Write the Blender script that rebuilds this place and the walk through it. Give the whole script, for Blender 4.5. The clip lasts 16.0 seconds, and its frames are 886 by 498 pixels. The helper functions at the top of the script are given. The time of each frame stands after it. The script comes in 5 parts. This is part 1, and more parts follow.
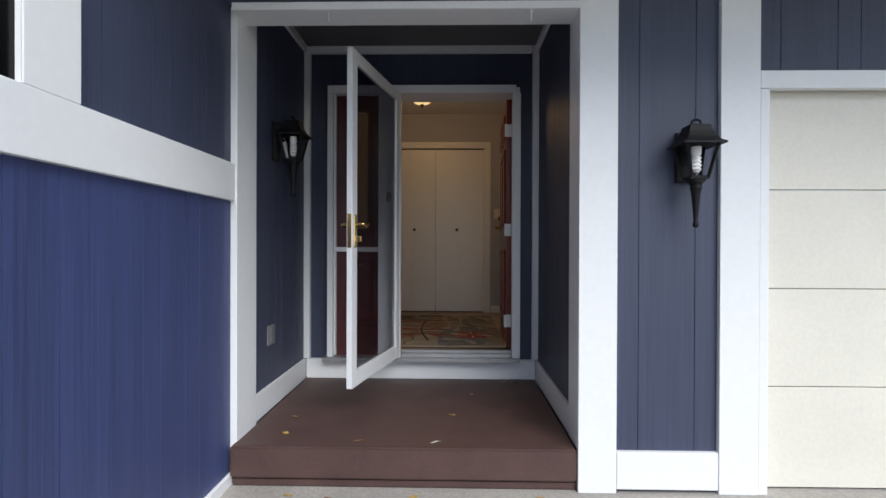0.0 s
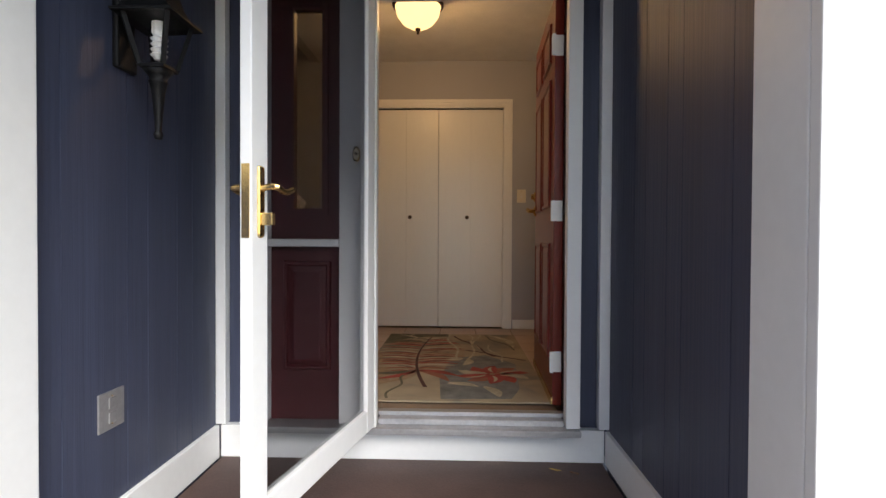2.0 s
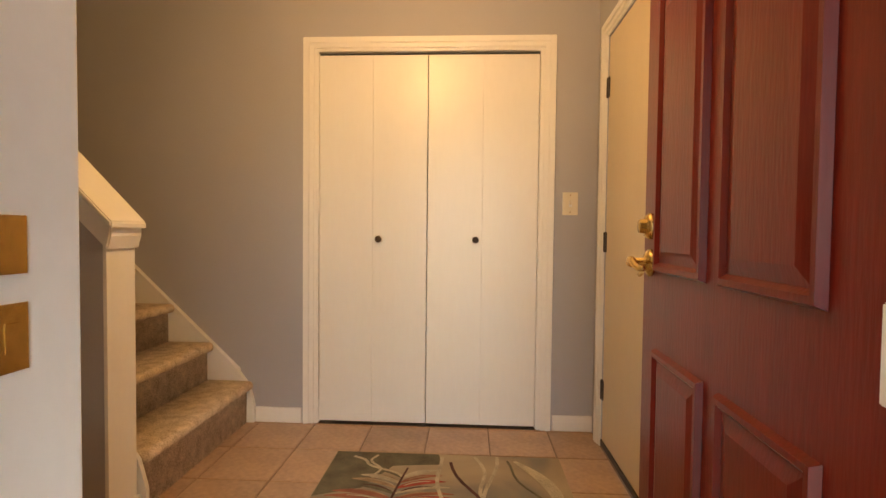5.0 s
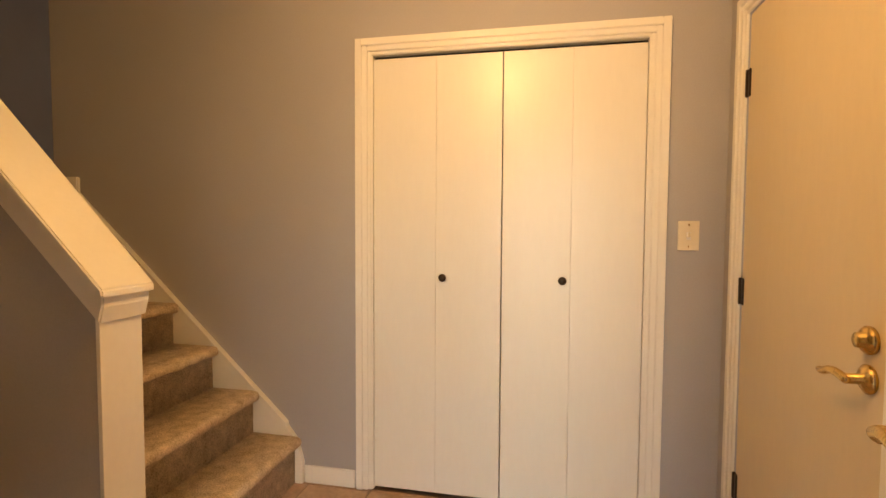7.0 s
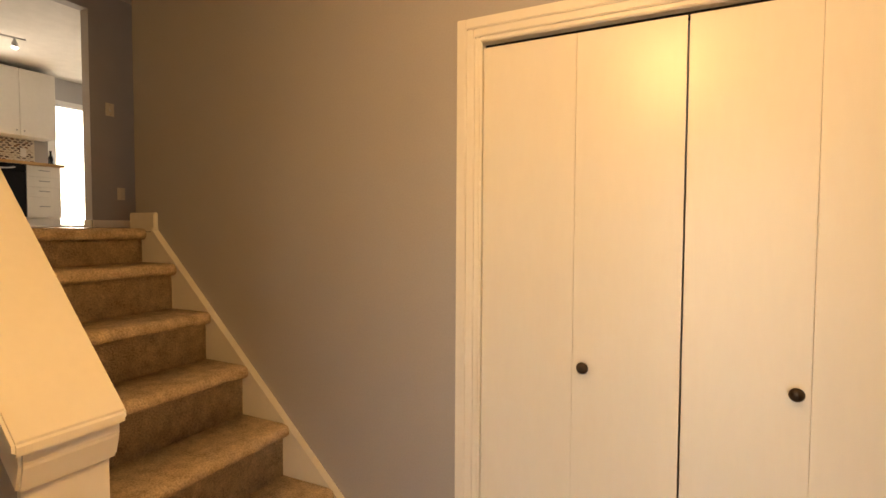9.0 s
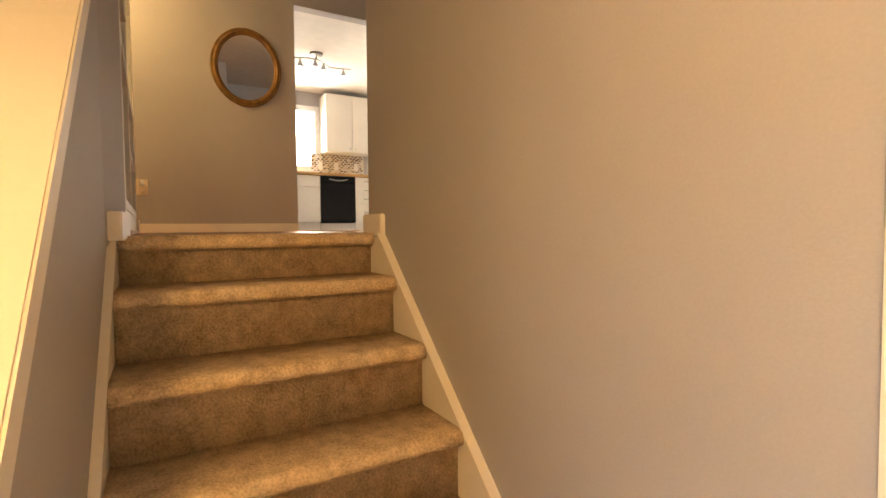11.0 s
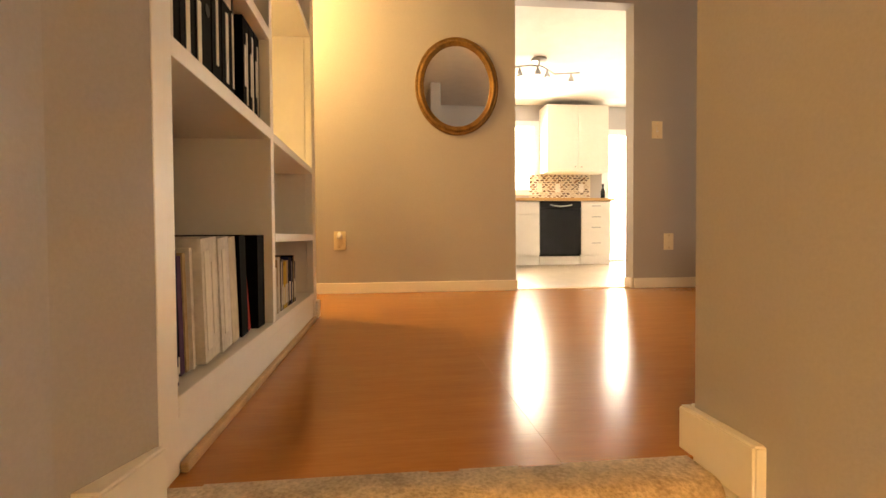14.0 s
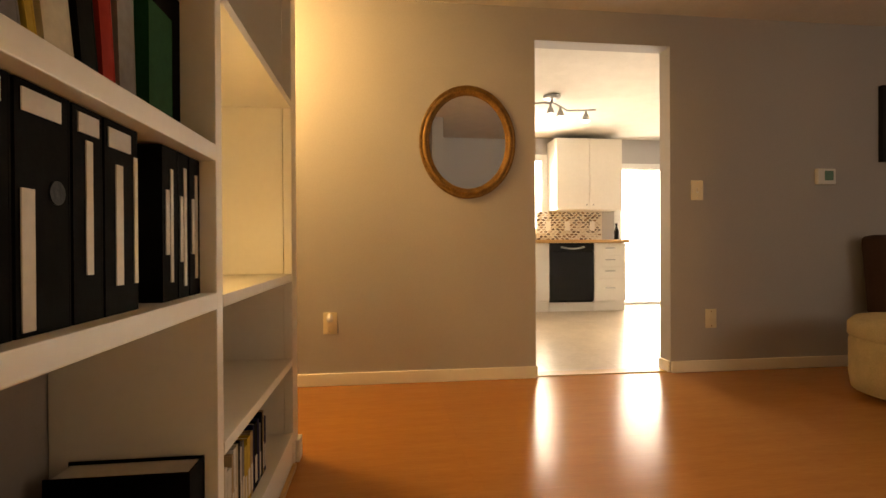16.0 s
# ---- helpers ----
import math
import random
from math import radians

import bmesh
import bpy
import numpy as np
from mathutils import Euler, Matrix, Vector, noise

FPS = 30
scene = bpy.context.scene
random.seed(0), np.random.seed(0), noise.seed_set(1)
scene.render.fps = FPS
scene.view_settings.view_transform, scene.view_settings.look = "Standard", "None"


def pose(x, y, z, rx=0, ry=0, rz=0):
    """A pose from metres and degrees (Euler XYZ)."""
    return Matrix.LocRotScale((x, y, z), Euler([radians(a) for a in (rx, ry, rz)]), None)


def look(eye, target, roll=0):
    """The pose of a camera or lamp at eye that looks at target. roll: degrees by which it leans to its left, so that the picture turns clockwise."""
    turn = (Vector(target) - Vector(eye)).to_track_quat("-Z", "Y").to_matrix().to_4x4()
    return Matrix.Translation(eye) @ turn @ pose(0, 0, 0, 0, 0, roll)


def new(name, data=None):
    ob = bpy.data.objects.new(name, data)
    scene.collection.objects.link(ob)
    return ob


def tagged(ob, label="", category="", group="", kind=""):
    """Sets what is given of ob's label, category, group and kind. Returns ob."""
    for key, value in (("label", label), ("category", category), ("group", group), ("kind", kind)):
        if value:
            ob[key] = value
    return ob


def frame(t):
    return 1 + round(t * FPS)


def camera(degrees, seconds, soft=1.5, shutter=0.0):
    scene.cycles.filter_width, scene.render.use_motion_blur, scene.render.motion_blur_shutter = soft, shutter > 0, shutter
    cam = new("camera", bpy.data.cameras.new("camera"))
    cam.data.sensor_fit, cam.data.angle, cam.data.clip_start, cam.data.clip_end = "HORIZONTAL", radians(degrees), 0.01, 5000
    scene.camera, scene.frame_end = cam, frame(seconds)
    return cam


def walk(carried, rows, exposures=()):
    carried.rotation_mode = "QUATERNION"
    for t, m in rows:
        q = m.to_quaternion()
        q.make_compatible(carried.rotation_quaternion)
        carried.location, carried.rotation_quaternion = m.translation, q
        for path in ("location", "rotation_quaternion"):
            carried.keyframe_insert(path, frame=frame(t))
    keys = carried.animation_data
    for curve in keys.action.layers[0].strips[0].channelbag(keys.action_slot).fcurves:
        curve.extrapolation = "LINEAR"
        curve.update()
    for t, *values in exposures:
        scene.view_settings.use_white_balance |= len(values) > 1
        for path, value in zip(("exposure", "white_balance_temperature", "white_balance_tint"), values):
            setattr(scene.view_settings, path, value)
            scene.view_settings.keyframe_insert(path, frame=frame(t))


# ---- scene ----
cam = camera(83.2, 16.0)

PATH = [
    (0, (0.221, -6.23, 0.818), (0.18, -4.23, 0.809), 0.2),
    (0.5, (0.208, -5.867, 0.816), (0.163, -3.868, 0.802), 0.2),
    (1, (0.186, -5.475, 0.824), (0.143, -3.476, 0.794), 0.2),
    (1.5, (0.187, -5.081, 0.85), (0.138, -3.082, 0.809), 0.2),
    (2, (0.182, -4.643, 0.802), (0.123, -2.644, 0.774), 0.3),
    (2.5, (0.135, -4.266, 0.803), (0.09, -2.267, 0.745), 0.7),
    (3, (0.17, -3.925, 0.811), (0.1, -1.927, 0.755), 0.2),
    (3.5, (0.175, -3.602, 0.836), (0.102, -1.605, 0.781), 0.1),
    (4, (0.188, -3.307, 0.898), (0.114, -1.309, 0.84), 0.2),
    (4.2, (0.221, -3.166, 0.927), (0.14, -1.169, 0.876), 0.4),
    (6.3, (0.238, -2.336, 1.262), (-0.005, -0.353, 1.162), 0.1),
    (6.5, (0.227, -2.305, 1.272), (-0.063, -0.328, 1.169), 0.2),
    (7, (0.195, -2.222, 1.272), (-0.21, -0.265, 1.173), 0.3),
    (7.5, (0.147, -2.048, 1.293), (-0.344, -0.111, 1.21), 0.2),
    (8, (0.088, -1.873, 1.394), (-0.477, 0.044, 1.313), 0.2),
    (8.2, (0.079, -1.812, 1.415), (-0.531, 0.091, 1.336), 0.2),
    (10.3, (-0.22, -0.994, 1.457), (-1.671, 0.38, 1.367), -0.3),
    (10.5, (-0.266, -0.921, 1.459), (-1.8, 0.359, 1.373), -0.5),
    (11, (-0.426, -0.801, 1.453), (-2.149, 0.211, 1.37), -0.5),
    (11.5, (-0.656, -0.717, 1.455), (-2.485, 0.088, 1.375), -0.5),
    (12, (-0.878, -0.622, 1.459), (-2.775, 0.008, 1.38), -0.5),
    (12.5, (-1.091, -0.57, 1.472), (-3.047, -0.156, 1.4), -0.3),
    (13, (-1.319, -0.562, 1.552), (-3.299, -0.289, 1.482), -0.3),
    (13.5, (-1.47, -0.557, 1.679), (-3.455, -0.32, 1.608), -0.3),
    (14, (-1.592, -0.535, 1.814), (-3.578, -0.31, 1.763), -0.4),
    (14.5, (-1.71, -0.543, 1.901), (-3.698, -0.322, 1.858), -0.4),
    (15, (-1.849, -0.563, 2.006), (-3.837, -0.345, 1.99), -0.3),
    (15.5, (-1.962, -0.552, 2.099), (-3.948, -0.323, 2.084), -0.3),
    (16, (-2.09, -0.549, 2.219), (-4.075, -0.307, 2.209), -0.3),
]
EXPOSURES = [(0, 0.15, 6050, 10), (0.5, 0.05, 5950, 10), (1.0, 0.2, 6050, 10), (2.0, 1.15, 6500, 10), (2.5, 1.8, 6900, 10), (3.0, 2.25, 7200, 10), (4.2, 2.55, 7450, 10), (6.3, 2.85, 7800, 10), (8.2, 2.75, 8100, 10), (10.3, 2.95, 7700, 10), (11.0, 3.65, 7400, 10), (12.0, 4.35, 7400, 10), (12.6, 4.7, 7600, 10), (13.5, 4.5, 8200, 10), (14.0, 4.3, 8600, 10), (14.5, 4.15, 8700, 10), (15.2, 3.95, 8900, 10), (16.0, 3.6, 8700, 10)]
walk(cam, [(t, look(eye, target, roll)) for t, eye, target, roll in PATH], EXPOSURES)

# ---- light ----


def daylight():
    world = bpy.data.worlds.new("sky")
    world.use_nodes = True
    scene.world = world
    nt = world.node_tree
    sky = nt.nodes.new("ShaderNodeTexSky")
    sky.sky_type, sky.sun_disc = "NISHITA", False
    sky.sun_elevation, sky.sun_rotation = radians(44), radians(151)
    nt.links.new(sky.outputs[0], nt.nodes["Background"].inputs[0])
    nt.nodes["Background"].inputs[1].default_value = 0.15
    sun = new("sun", bpy.data.lights.new("sun", "SUN"))
    sun.data.energy, sun.data.angle, sun.data.color = 3.4, radians(45), (1, 0.95, 0.88)
    sun.matrix_world = look((3.8, -10, 7.6), (0, -3, 0))


daylight()


def lamp(name, kind, place, power, colour, size=0.05, target=None, size_y=None):
    data = bpy.data.lights.new(name, kind)
    data.energy, data.color = power, colour
    ob = new(name, data)
    if kind == "AREA":
        data.shape, data.size, data.size_y = "RECTANGLE", size, size_y or size
        ob.matrix_world = look(place, target)
    else:
        data.shadow_soft_size = size
        ob.location = place
    return ob


WARM = (1.0, 0.58, 0.235)
lamp("foyer_bulb", "POINT", (-0.09, -1.32, 2.28), 7, WARM, 0.09)
lamp("hall_bulb", "POINT", (-4.42, -1.45, 3.32), 4.2, (1.0, 0.64, 0.27), 0.10)
lamp("shelf_bulb", "POINT", (-3.27, -1.09, 2.235), 0.17, (1.0, 0.64, 0.27), 0.02)
lamp("kitchen_daylight", "AREA", (-8.30, 3.2, 2.5), 3.2, (1, 0.93, 0.84), 1.6, (-5, 2.6, 2.2), 1.9)
lamp("kitchen_window_light", "AREA", (-8.28, 1.06, 2.9), 5, (1, 0.93, 0.84), 1.0, (-5, 0.8, 2.2), 0.9)
# Added lamp at an unseen window, to brighten the right of the mirror wall.
lamp("unseen_window_light", "AREA", (-1.44, 3.2, 2.6), 0.6, (1, 0.88, 0.80), 1.2, (-4.5, 3.2, 2.4), 1.0)


# ---- materials ----
def mat(name, colour, rough=0.6, var=0.08, scale=6.0, fine=60.0, bump=0.05, metal=0.0, second=None, stretch=(1, 1, 1), coat=0.0, per_piece=0.0, spec=0.5):
    m = bpy.data.materials.new(name)
    m.use_nodes = True
    nt = m.node_tree
    n, l = nt.nodes, nt.links
    b = n["Principled BSDF"]
    b.inputs["Roughness"].default_value, b.inputs["Metallic"].default_value = rough, metal
    b.inputs["Coat Weight"].default_value, b.inputs["Specular IOR Level"].default_value = coat, spec
    tc, mp = n.new("ShaderNodeTexCoord"), n.new("ShaderNodeMapping")
    mp.inputs["Scale"].default_value = stretch
    l.new(tc.outputs["Object"], mp.inputs[0])
    big, small = n.new("ShaderNodeTexNoise"), n.new("ShaderNodeTexNoise")
    for node, s, d in ((big, scale, 4), (small, fine, 3)):
        node.inputs["Scale"].default_value, node.inputs["Detail"].default_value = s, d
        l.new(mp.outputs[0], node.inputs["Vector"])
    add = n.new("ShaderNodeMath")
    add.operation = "ADD"
    l.new(big.outputs[0], add.inputs[0])
    l.new(small.outputs[0], add.inputs[1])
    last = add.outputs[0]
    if per_piece:
        info, mul, add2 = n.new("ShaderNodeObjectInfo"), n.new("ShaderNodeMath"), n.new("ShaderNodeMath")
        mul.operation, add2.operation = "MULTIPLY_ADD", "ADD"
        mul.inputs[1].default_value, mul.inputs[2].default_value = per_piece, -per_piece / 2
        l.new(info.outputs["Random"], mul.inputs[0])
        l.new(last, add2.inputs[0])
        l.new(mul.outputs[0], add2.inputs[1])
        last = add2.outputs[0]
    ramp = n.new("ShaderNodeMapRange")
    ramp.inputs[1].default_value, ramp.inputs[2].default_value = 0.6, 1.4
    l.new(last, ramp.inputs[0])
    mix = n.new("ShaderNodeMix")
    mix.data_type = "RGBA"
    lo = second or tuple(c * (1 - var * 2) for c in colour)
    hi = colour if second else tuple(min(1, c * (1 + var)) for c in colour)
    mix.inputs[6].default_value, mix.inputs[7].default_value = (*lo, 1), (*hi, 1)
    l.new(ramp.outputs[0], mix.inputs[0])
    l.new(mix.outputs[2], b.inputs["Base Color"])
    if bump:
        bp = n.new("ShaderNodeBump")
        bp.inputs["Strength"].default_value, bp.inputs["Distance"].default_value = bump, 0.01
        l.new(small.outputs[0], bp.inputs["Height"])
        l.new(bp.outputs[0], b.inputs["Normal"])
    return m


def glass(name, tint=(1, 1, 1), rough=0.0):
    m = bpy.data.materials.new(name)
    m.use_nodes = True
    b = m.node_tree.nodes["Principled BSDF"]
    b.inputs["Base Color"].default_value = (*tint, 1)
    b.inputs["Transmission Weight"].default_value, b.inputs["Roughness"].default_value = 1, rough
    b.inputs["IOR"].default_value = 1.05
    return m


def glow(name, colour, power):
    m = bpy.data.materials.new(name)
    m.use_nodes = True
    b = m.node_tree.nodes["Principled BSDF"]
    b.inputs["Base Color"].default_value = (*colour, 1)
    b.inputs["Emission Color"].default_value, b.inputs["Emission Strength"].default_value = (*colour, 1), power
    return m


# Bluer than the other siding; used on the left wall below the band.
SIDING_BLUER = mat("bluer_siding", (0.047, 0.063, 0.165), 0.48, 0.15, 3, 17, 0.22, stretch=(4, 4, 0.10), per_piece=0.14)
SIDING = mat("blue_siding", (0.047, 0.056, 0.098), 0.48, 0.12, 3, 17, 0.22, stretch=(4, 4, 0.10), per_piece=0.16)
TRIM = mat("white_trim", (0.78, 0.79, 0.79), 0.45, 0.02, 1.5, 30, 0.015)
TRIM_IN = mat("cream_trim", (0.85, 0.83, 0.77), 0.38, 0.015, 3, 50, 0.015)
DOOR_WHITE = mat("white_door_paint", (0.82, 0.80, 0.74), 0.32, 0.012, 1.5, 30, 0.015, stretch=(2, 2, 0.4))
WALL = mat("grey_wall_paint", (0.43, 0.42, 0.43), 0.65, 0.04, 1.5, 160, 0.06)
CEIL = mat("white_ceiling", (0.75, 0.73, 0.70), 0.9, 0.05, 8, 90, 0.25)
RED = mat("burgundy_paint", (0.165, 0.014, 0.008), 0.3, 0.15, 4, 40, 0.06, stretch=(4, 4, 0.5), spec=0.35)
MAROON = mat("maroon_paint", (0.075, 0.014, 0.017), 0.4, 0.12, 4, 50, 0.05)
CARPET = mat("beige_carpet", (0.86, 0.70, 0.50), 0.95, 0.2, 20, 140, 0.55, second=(0.34, 0.245, 0.155))
PORCH = mat("brown_porch_paint", (0.085, 0.047, 0.040), 0.55, 0.2, 5, 120, 0.15)
CONCRETE = mat("concrete", (0.36, 0.34, 0.31), 0.9, 0.2, 3, 80, 0.3)
TILE = mat("tan_tile", (0.46, 0.30, 0.19), 0.32, 0.15, 5, 40, 0.06, per_piece=0.35)
GROUT = mat("grout", (0.25, 0.17, 0.11), 0.9, 0.1, 8, 80, 0.2)
WOOD = mat("cherry_laminate", (0.47, 0.21, 0.066), 0.2, 0.1, 3, 16, 0.006, second=(0.38, 0.16, 0.048), stretch=(9, 1.0, 9), per_piece=0.10, spec=0.13)
BLACK = mat("black_metal", (0.008, 0.008, 0.009), 0.55, 0.2, 20, 100, 0.1, spec=0.25)
BLACK_GLOSS = mat("black_gloss", (0.004, 0.004, 0.0045), 0.22, 0.1, 6, 40, 0.0, spec=0.2)
BRASS = mat("brass", (0.72, 0.50, 0.20), 0.22, 0.1, 20, 80, 0.02, metal=1)
BRONZE = mat("dark_bronze", (0.06, 0.04, 0.028), 0.4, 0.2, 20, 80, 0.05, metal=0.7)
GOLD = mat("gilt_wood", (0.34, 0.19, 0.055), 0.34, 0.3, 24, 110, 0.4, metal=0.5, second=(0.11, 0.055, 0.016))
MIRROR = mat("mirror_silver", (0.92, 0.92, 0.91), 0.01, 0.0, 2, 2, 0.0, metal=1)
IVORY = mat("ivory_plastic", (0.77, 0.70, 0.54), 0.4, 0.02, 5, 40, 0.0)
WHITE_P = mat("white_plastic", (0.82, 0.82, 0.80), 0.4, 0.02, 5, 40, 0.0)
PANE = glass("pane_glass")
STORM_PANE = glass("tinted_storm_glass", (0.36, 0.37, 0.39))
# Grey paint, darkened further so the colour holds the porch ceiling's shade.
SOFFIT = mat("shaded_grey_porch_paint", (0.14, 0.14, 0.145), 0.7, 0.08, 4, 60, 0.1)
GARAGE = mat("cream_garage_paint", (0.72, 0.69, 0.60), 0.5, 0.04, 3, 50, 0.05)
ALU = mat("grey_aluminium", (0.45, 0.45, 0.46), 0.45, 0.1, 8, 60, 0.05, metal=0.8)
BUTCHER = mat("butcher_block", (0.55, 0.33, 0.13), 0.4, 0.15, 4, 40, 0.03, stretch=(8, 1, 8))
KITCHEN_FLOOR = mat("stone_vinyl", (0.56, 0.45, 0.33), 0.28, 0.15, 5, 30, 0.03, second=(0.36, 0.27, 0.18), per_piece=0.3)
ENTRY_PAINT = mat("beige_door_paint", (0.66, 0.55, 0.38), 0.4, 0.02, 1.5, 30, 0.015, stretch=(2, 2, 0.4))
CABINET = mat("white_cabinet_front", (0.82, 0.80, 0.75), 0.35, 0.02, 3, 30, 0.0)


# ---- building helpers ----
def bm_box(bm, x0, x1, y0, y1, z0, z1, m=None):
    r = bmesh.ops.create_cube(bm, size=1)
    mm = Matrix.LocRotScale(((x0 + x1) / 2, (y0 + y1) / 2, (z0 + z1) / 2), None, (abs(x1 - x0), abs(y1 - y0), abs(z1 - z0)))
    bmesh.ops.transform(bm, matrix=(m @ mm) if m else mm, verts=r["verts"])
    return r["verts"]


def finish(bm, name, material, smooth=False):
    bmesh.ops.recalc_face_normals(bm, faces=bm.faces)
    me = bpy.data.meshes.new(name)
    bm.to_mesh(me)
    bm.free()
    me.materials.append(material)
    if smooth:
        me.polygons.foreach_set("use_smooth", [True] * len(me.polygons))
    return me


def part(name, bm, material, parent=None, label="", smooth=False):
    ob = new(name, finish(bm, name, material, smooth))
    if parent:
        ob.parent = parent
        ob.matrix_parent_inverse = parent.matrix_basis.inverted()
    return tagged(ob, label)


def box(x0, x1, y0, y1, z0, z1, bevel=0.0, m=None, seg=2):
    bm = bmesh.new()
    bm_box(bm, x0, x1, y0, y1, z0, z1)
    if bevel:
        bmesh.ops.bevel(bm, geom=bm.edges[:], offset=bevel, segments=seg, affect="EDGES", profile=0.6)
    if m:
        bmesh.ops.transform(bm, matrix=m, verts=bm.verts)
    return bm


def boxes(rows, bevel=0.0):
    bm = bmesh.new()
    for r in rows:
        bm_box(bm, *r)
    if bevel:
        bmesh.ops.bevel(bm, geom=bm.edges[:], offset=bevel, segments=2, affect="EDGES")
    return bm


def empty(name, place, label, category, group="", rz=0):
    ob = new(name)
    ob.empty_display_size = 0.05
    ob.matrix_basis = pose(*place, 0, 0, rz)
    return tagged(ob, label, category, group)


def lathe(profile, seg=24, m=None, squash=1.0):
    """profile: (radius, z) from bottom to top."""
    bm = bmesh.new()
    rings = []
    for r, z in profile:
        rings.append([bm.verts.new((r * math.cos(a), r * math.sin(a) * squash, z)) for a in (2 * math.pi * i / seg for i in range(seg))])
    for a, b in zip(rings, rings[1:]):
        for i in range(seg):
            bm.faces.new((a[i], a[(i + 1) % seg], b[(i + 1) % seg], b[i]))
    for ring in (rings[0], rings[-1]):
        if ring[0].co.xy.length > 1e-4:
            bm.faces.new(ring)
    bmesh.ops.remove_doubles(bm, verts=bm.verts, dist=1e-5)
    if m:
        bmesh.ops.transform(bm, matrix=m, verts=bm.verts)
    return bm


def extrude(outline, axis, a, b, bevel=0.0):
    """A prism: outline of (u, v) pairs, axis 'y' gives (u, y, v), axis 'x' gives (x, u, v), 'z' gives (u, v, z)."""
    bm = bmesh.new()
    put = {"y": lambda u, v, w: (u, w, v), "x": lambda u, v, w: (w, u, v), "z": lambda u, v, w: (u, v, w)}[axis]
    lo = [bm.verts.new(put(u, v, a)) for u, v in outline]
    hi = [bm.verts.new(put(u, v, b)) for u, v in outline]
    bm.faces.new(lo)
    bm.faces.new(hi)
    n = len(outline)
    for i in range(n):
        bm.faces.new((lo[i], lo[(i + 1) % n], hi[(i + 1) % n], hi[i]))
    bmesh.ops.recalc_face_normals(bm, faces=bm.faces)
    if bevel:
        bmesh.ops.bevel(bm, geom=bm.edges[:], offset=bevel, segments=2, affect="EDGES")
    return bm


def structure(name, bm, material, label="", category=""):
    return tagged(part(name, bm, material), label, category or name.split("_")[0], kind="structure")


def skew(bm):
    """The stair side of the left wall closes in slightly towards the top."""
    for v in bm.verts:
        if -1.0 < v.co.y < -0.8:
            v.co.y += 0.03 * (-1.0 - v.co.x)
    return bm


UP = 1.438      # upper floor
TOP = 3.63      # upper ceiling
GROUND = -0.43
DECK = -0.215   # porch floor

# ---- ground and porch ----
structure("ground", box(-60, 60, -80, 2, GROUND - 0.3, GROUND), CONCRETE, "pale grey concrete drive in front of the house", "ground")
structure("porch_floor", boxes([(-0.93, 0.857, -3.685, -2.30, DECK - 0.165, DECK), (-0.93, 0.857, -3.665, -2.30, GROUND, DECK - 0.165)], 0.010), PORCH, "brown painted porch platform with a worn front edge", "porch")

wall_left = structure("wall_porch_left", box(-1.10, -0.955, -9.0, -2.31, GROUND, 4.4), SIDING, "dark blue board siding beside the porch", "wall")
wall_pr = structure("wall_porch_right", box(0.885, 1.04, -3.60, -2.31, GROUND, 4.4), SIDING, "dark blue siding on the porch side", "wall")
facade = structure("wall_facade", boxes([(1.04, 1.78, -3.655, -3.50, GROUND, 4.4), (-0.955, 1.04, -3.655, -3.50, 2.07, 4.4), (1.78, 6.5, -3.655, -3.50, 1.66, 4.4),
                                         (6.3, 6.5, -3.655, -3.5, GROUND, 1.66)]), SIDING, "dark blue siding facade above and beside the porch", "wall")
front = structure("wall_front", boxes([(-3.4, -0.735, -2.29, -2.16, -0.2, 2.60), (0.70, 1.04, -2.29, -2.16, -0.2, 2.60), (-0.74, 0.70, -2.29, -2.16, 2.04, 2.60), (-0.74, 0.70, -2.29, -2.16, -0.215, -0.04),
                                       (-3.4, 1.04, -2.29, -2.16, 2.60, 4.4)]), SIDING, "dark blue siding round the front door", "wall")
structure("inner_lining_front", boxes([(-3.4, -0.74, -2.155, -2.13, 0, 2.47), (0.70, 0.907, -2.155, -2.13, 0, 2.47), (-0.74, 0.70, -2.155, -2.13, 2.06, 2.47)]), WALL, "grey painted inside of the front wall", "wall")
# Unseen overhang, sized to shade the upper facade and the porch.
structure("eave", box(-0.955, 6.5, -4.95, -3.66, 2.36, 2.50), TRIM, "unseen white eave added to shade the facade", "eave")
structure("porch_ceiling", box(-0.955, 0.885, -3.50, -2.30, 2.39, 2.45), SOFFIT, "grey painted porch ceiling with shade in its colour", "ceiling")
structure("header_board", box(-0.92, 0.87, -3.69, -3.50, 2.028, 2.068, 0.004), TRIM, "white header board across the porch opening", "trim")

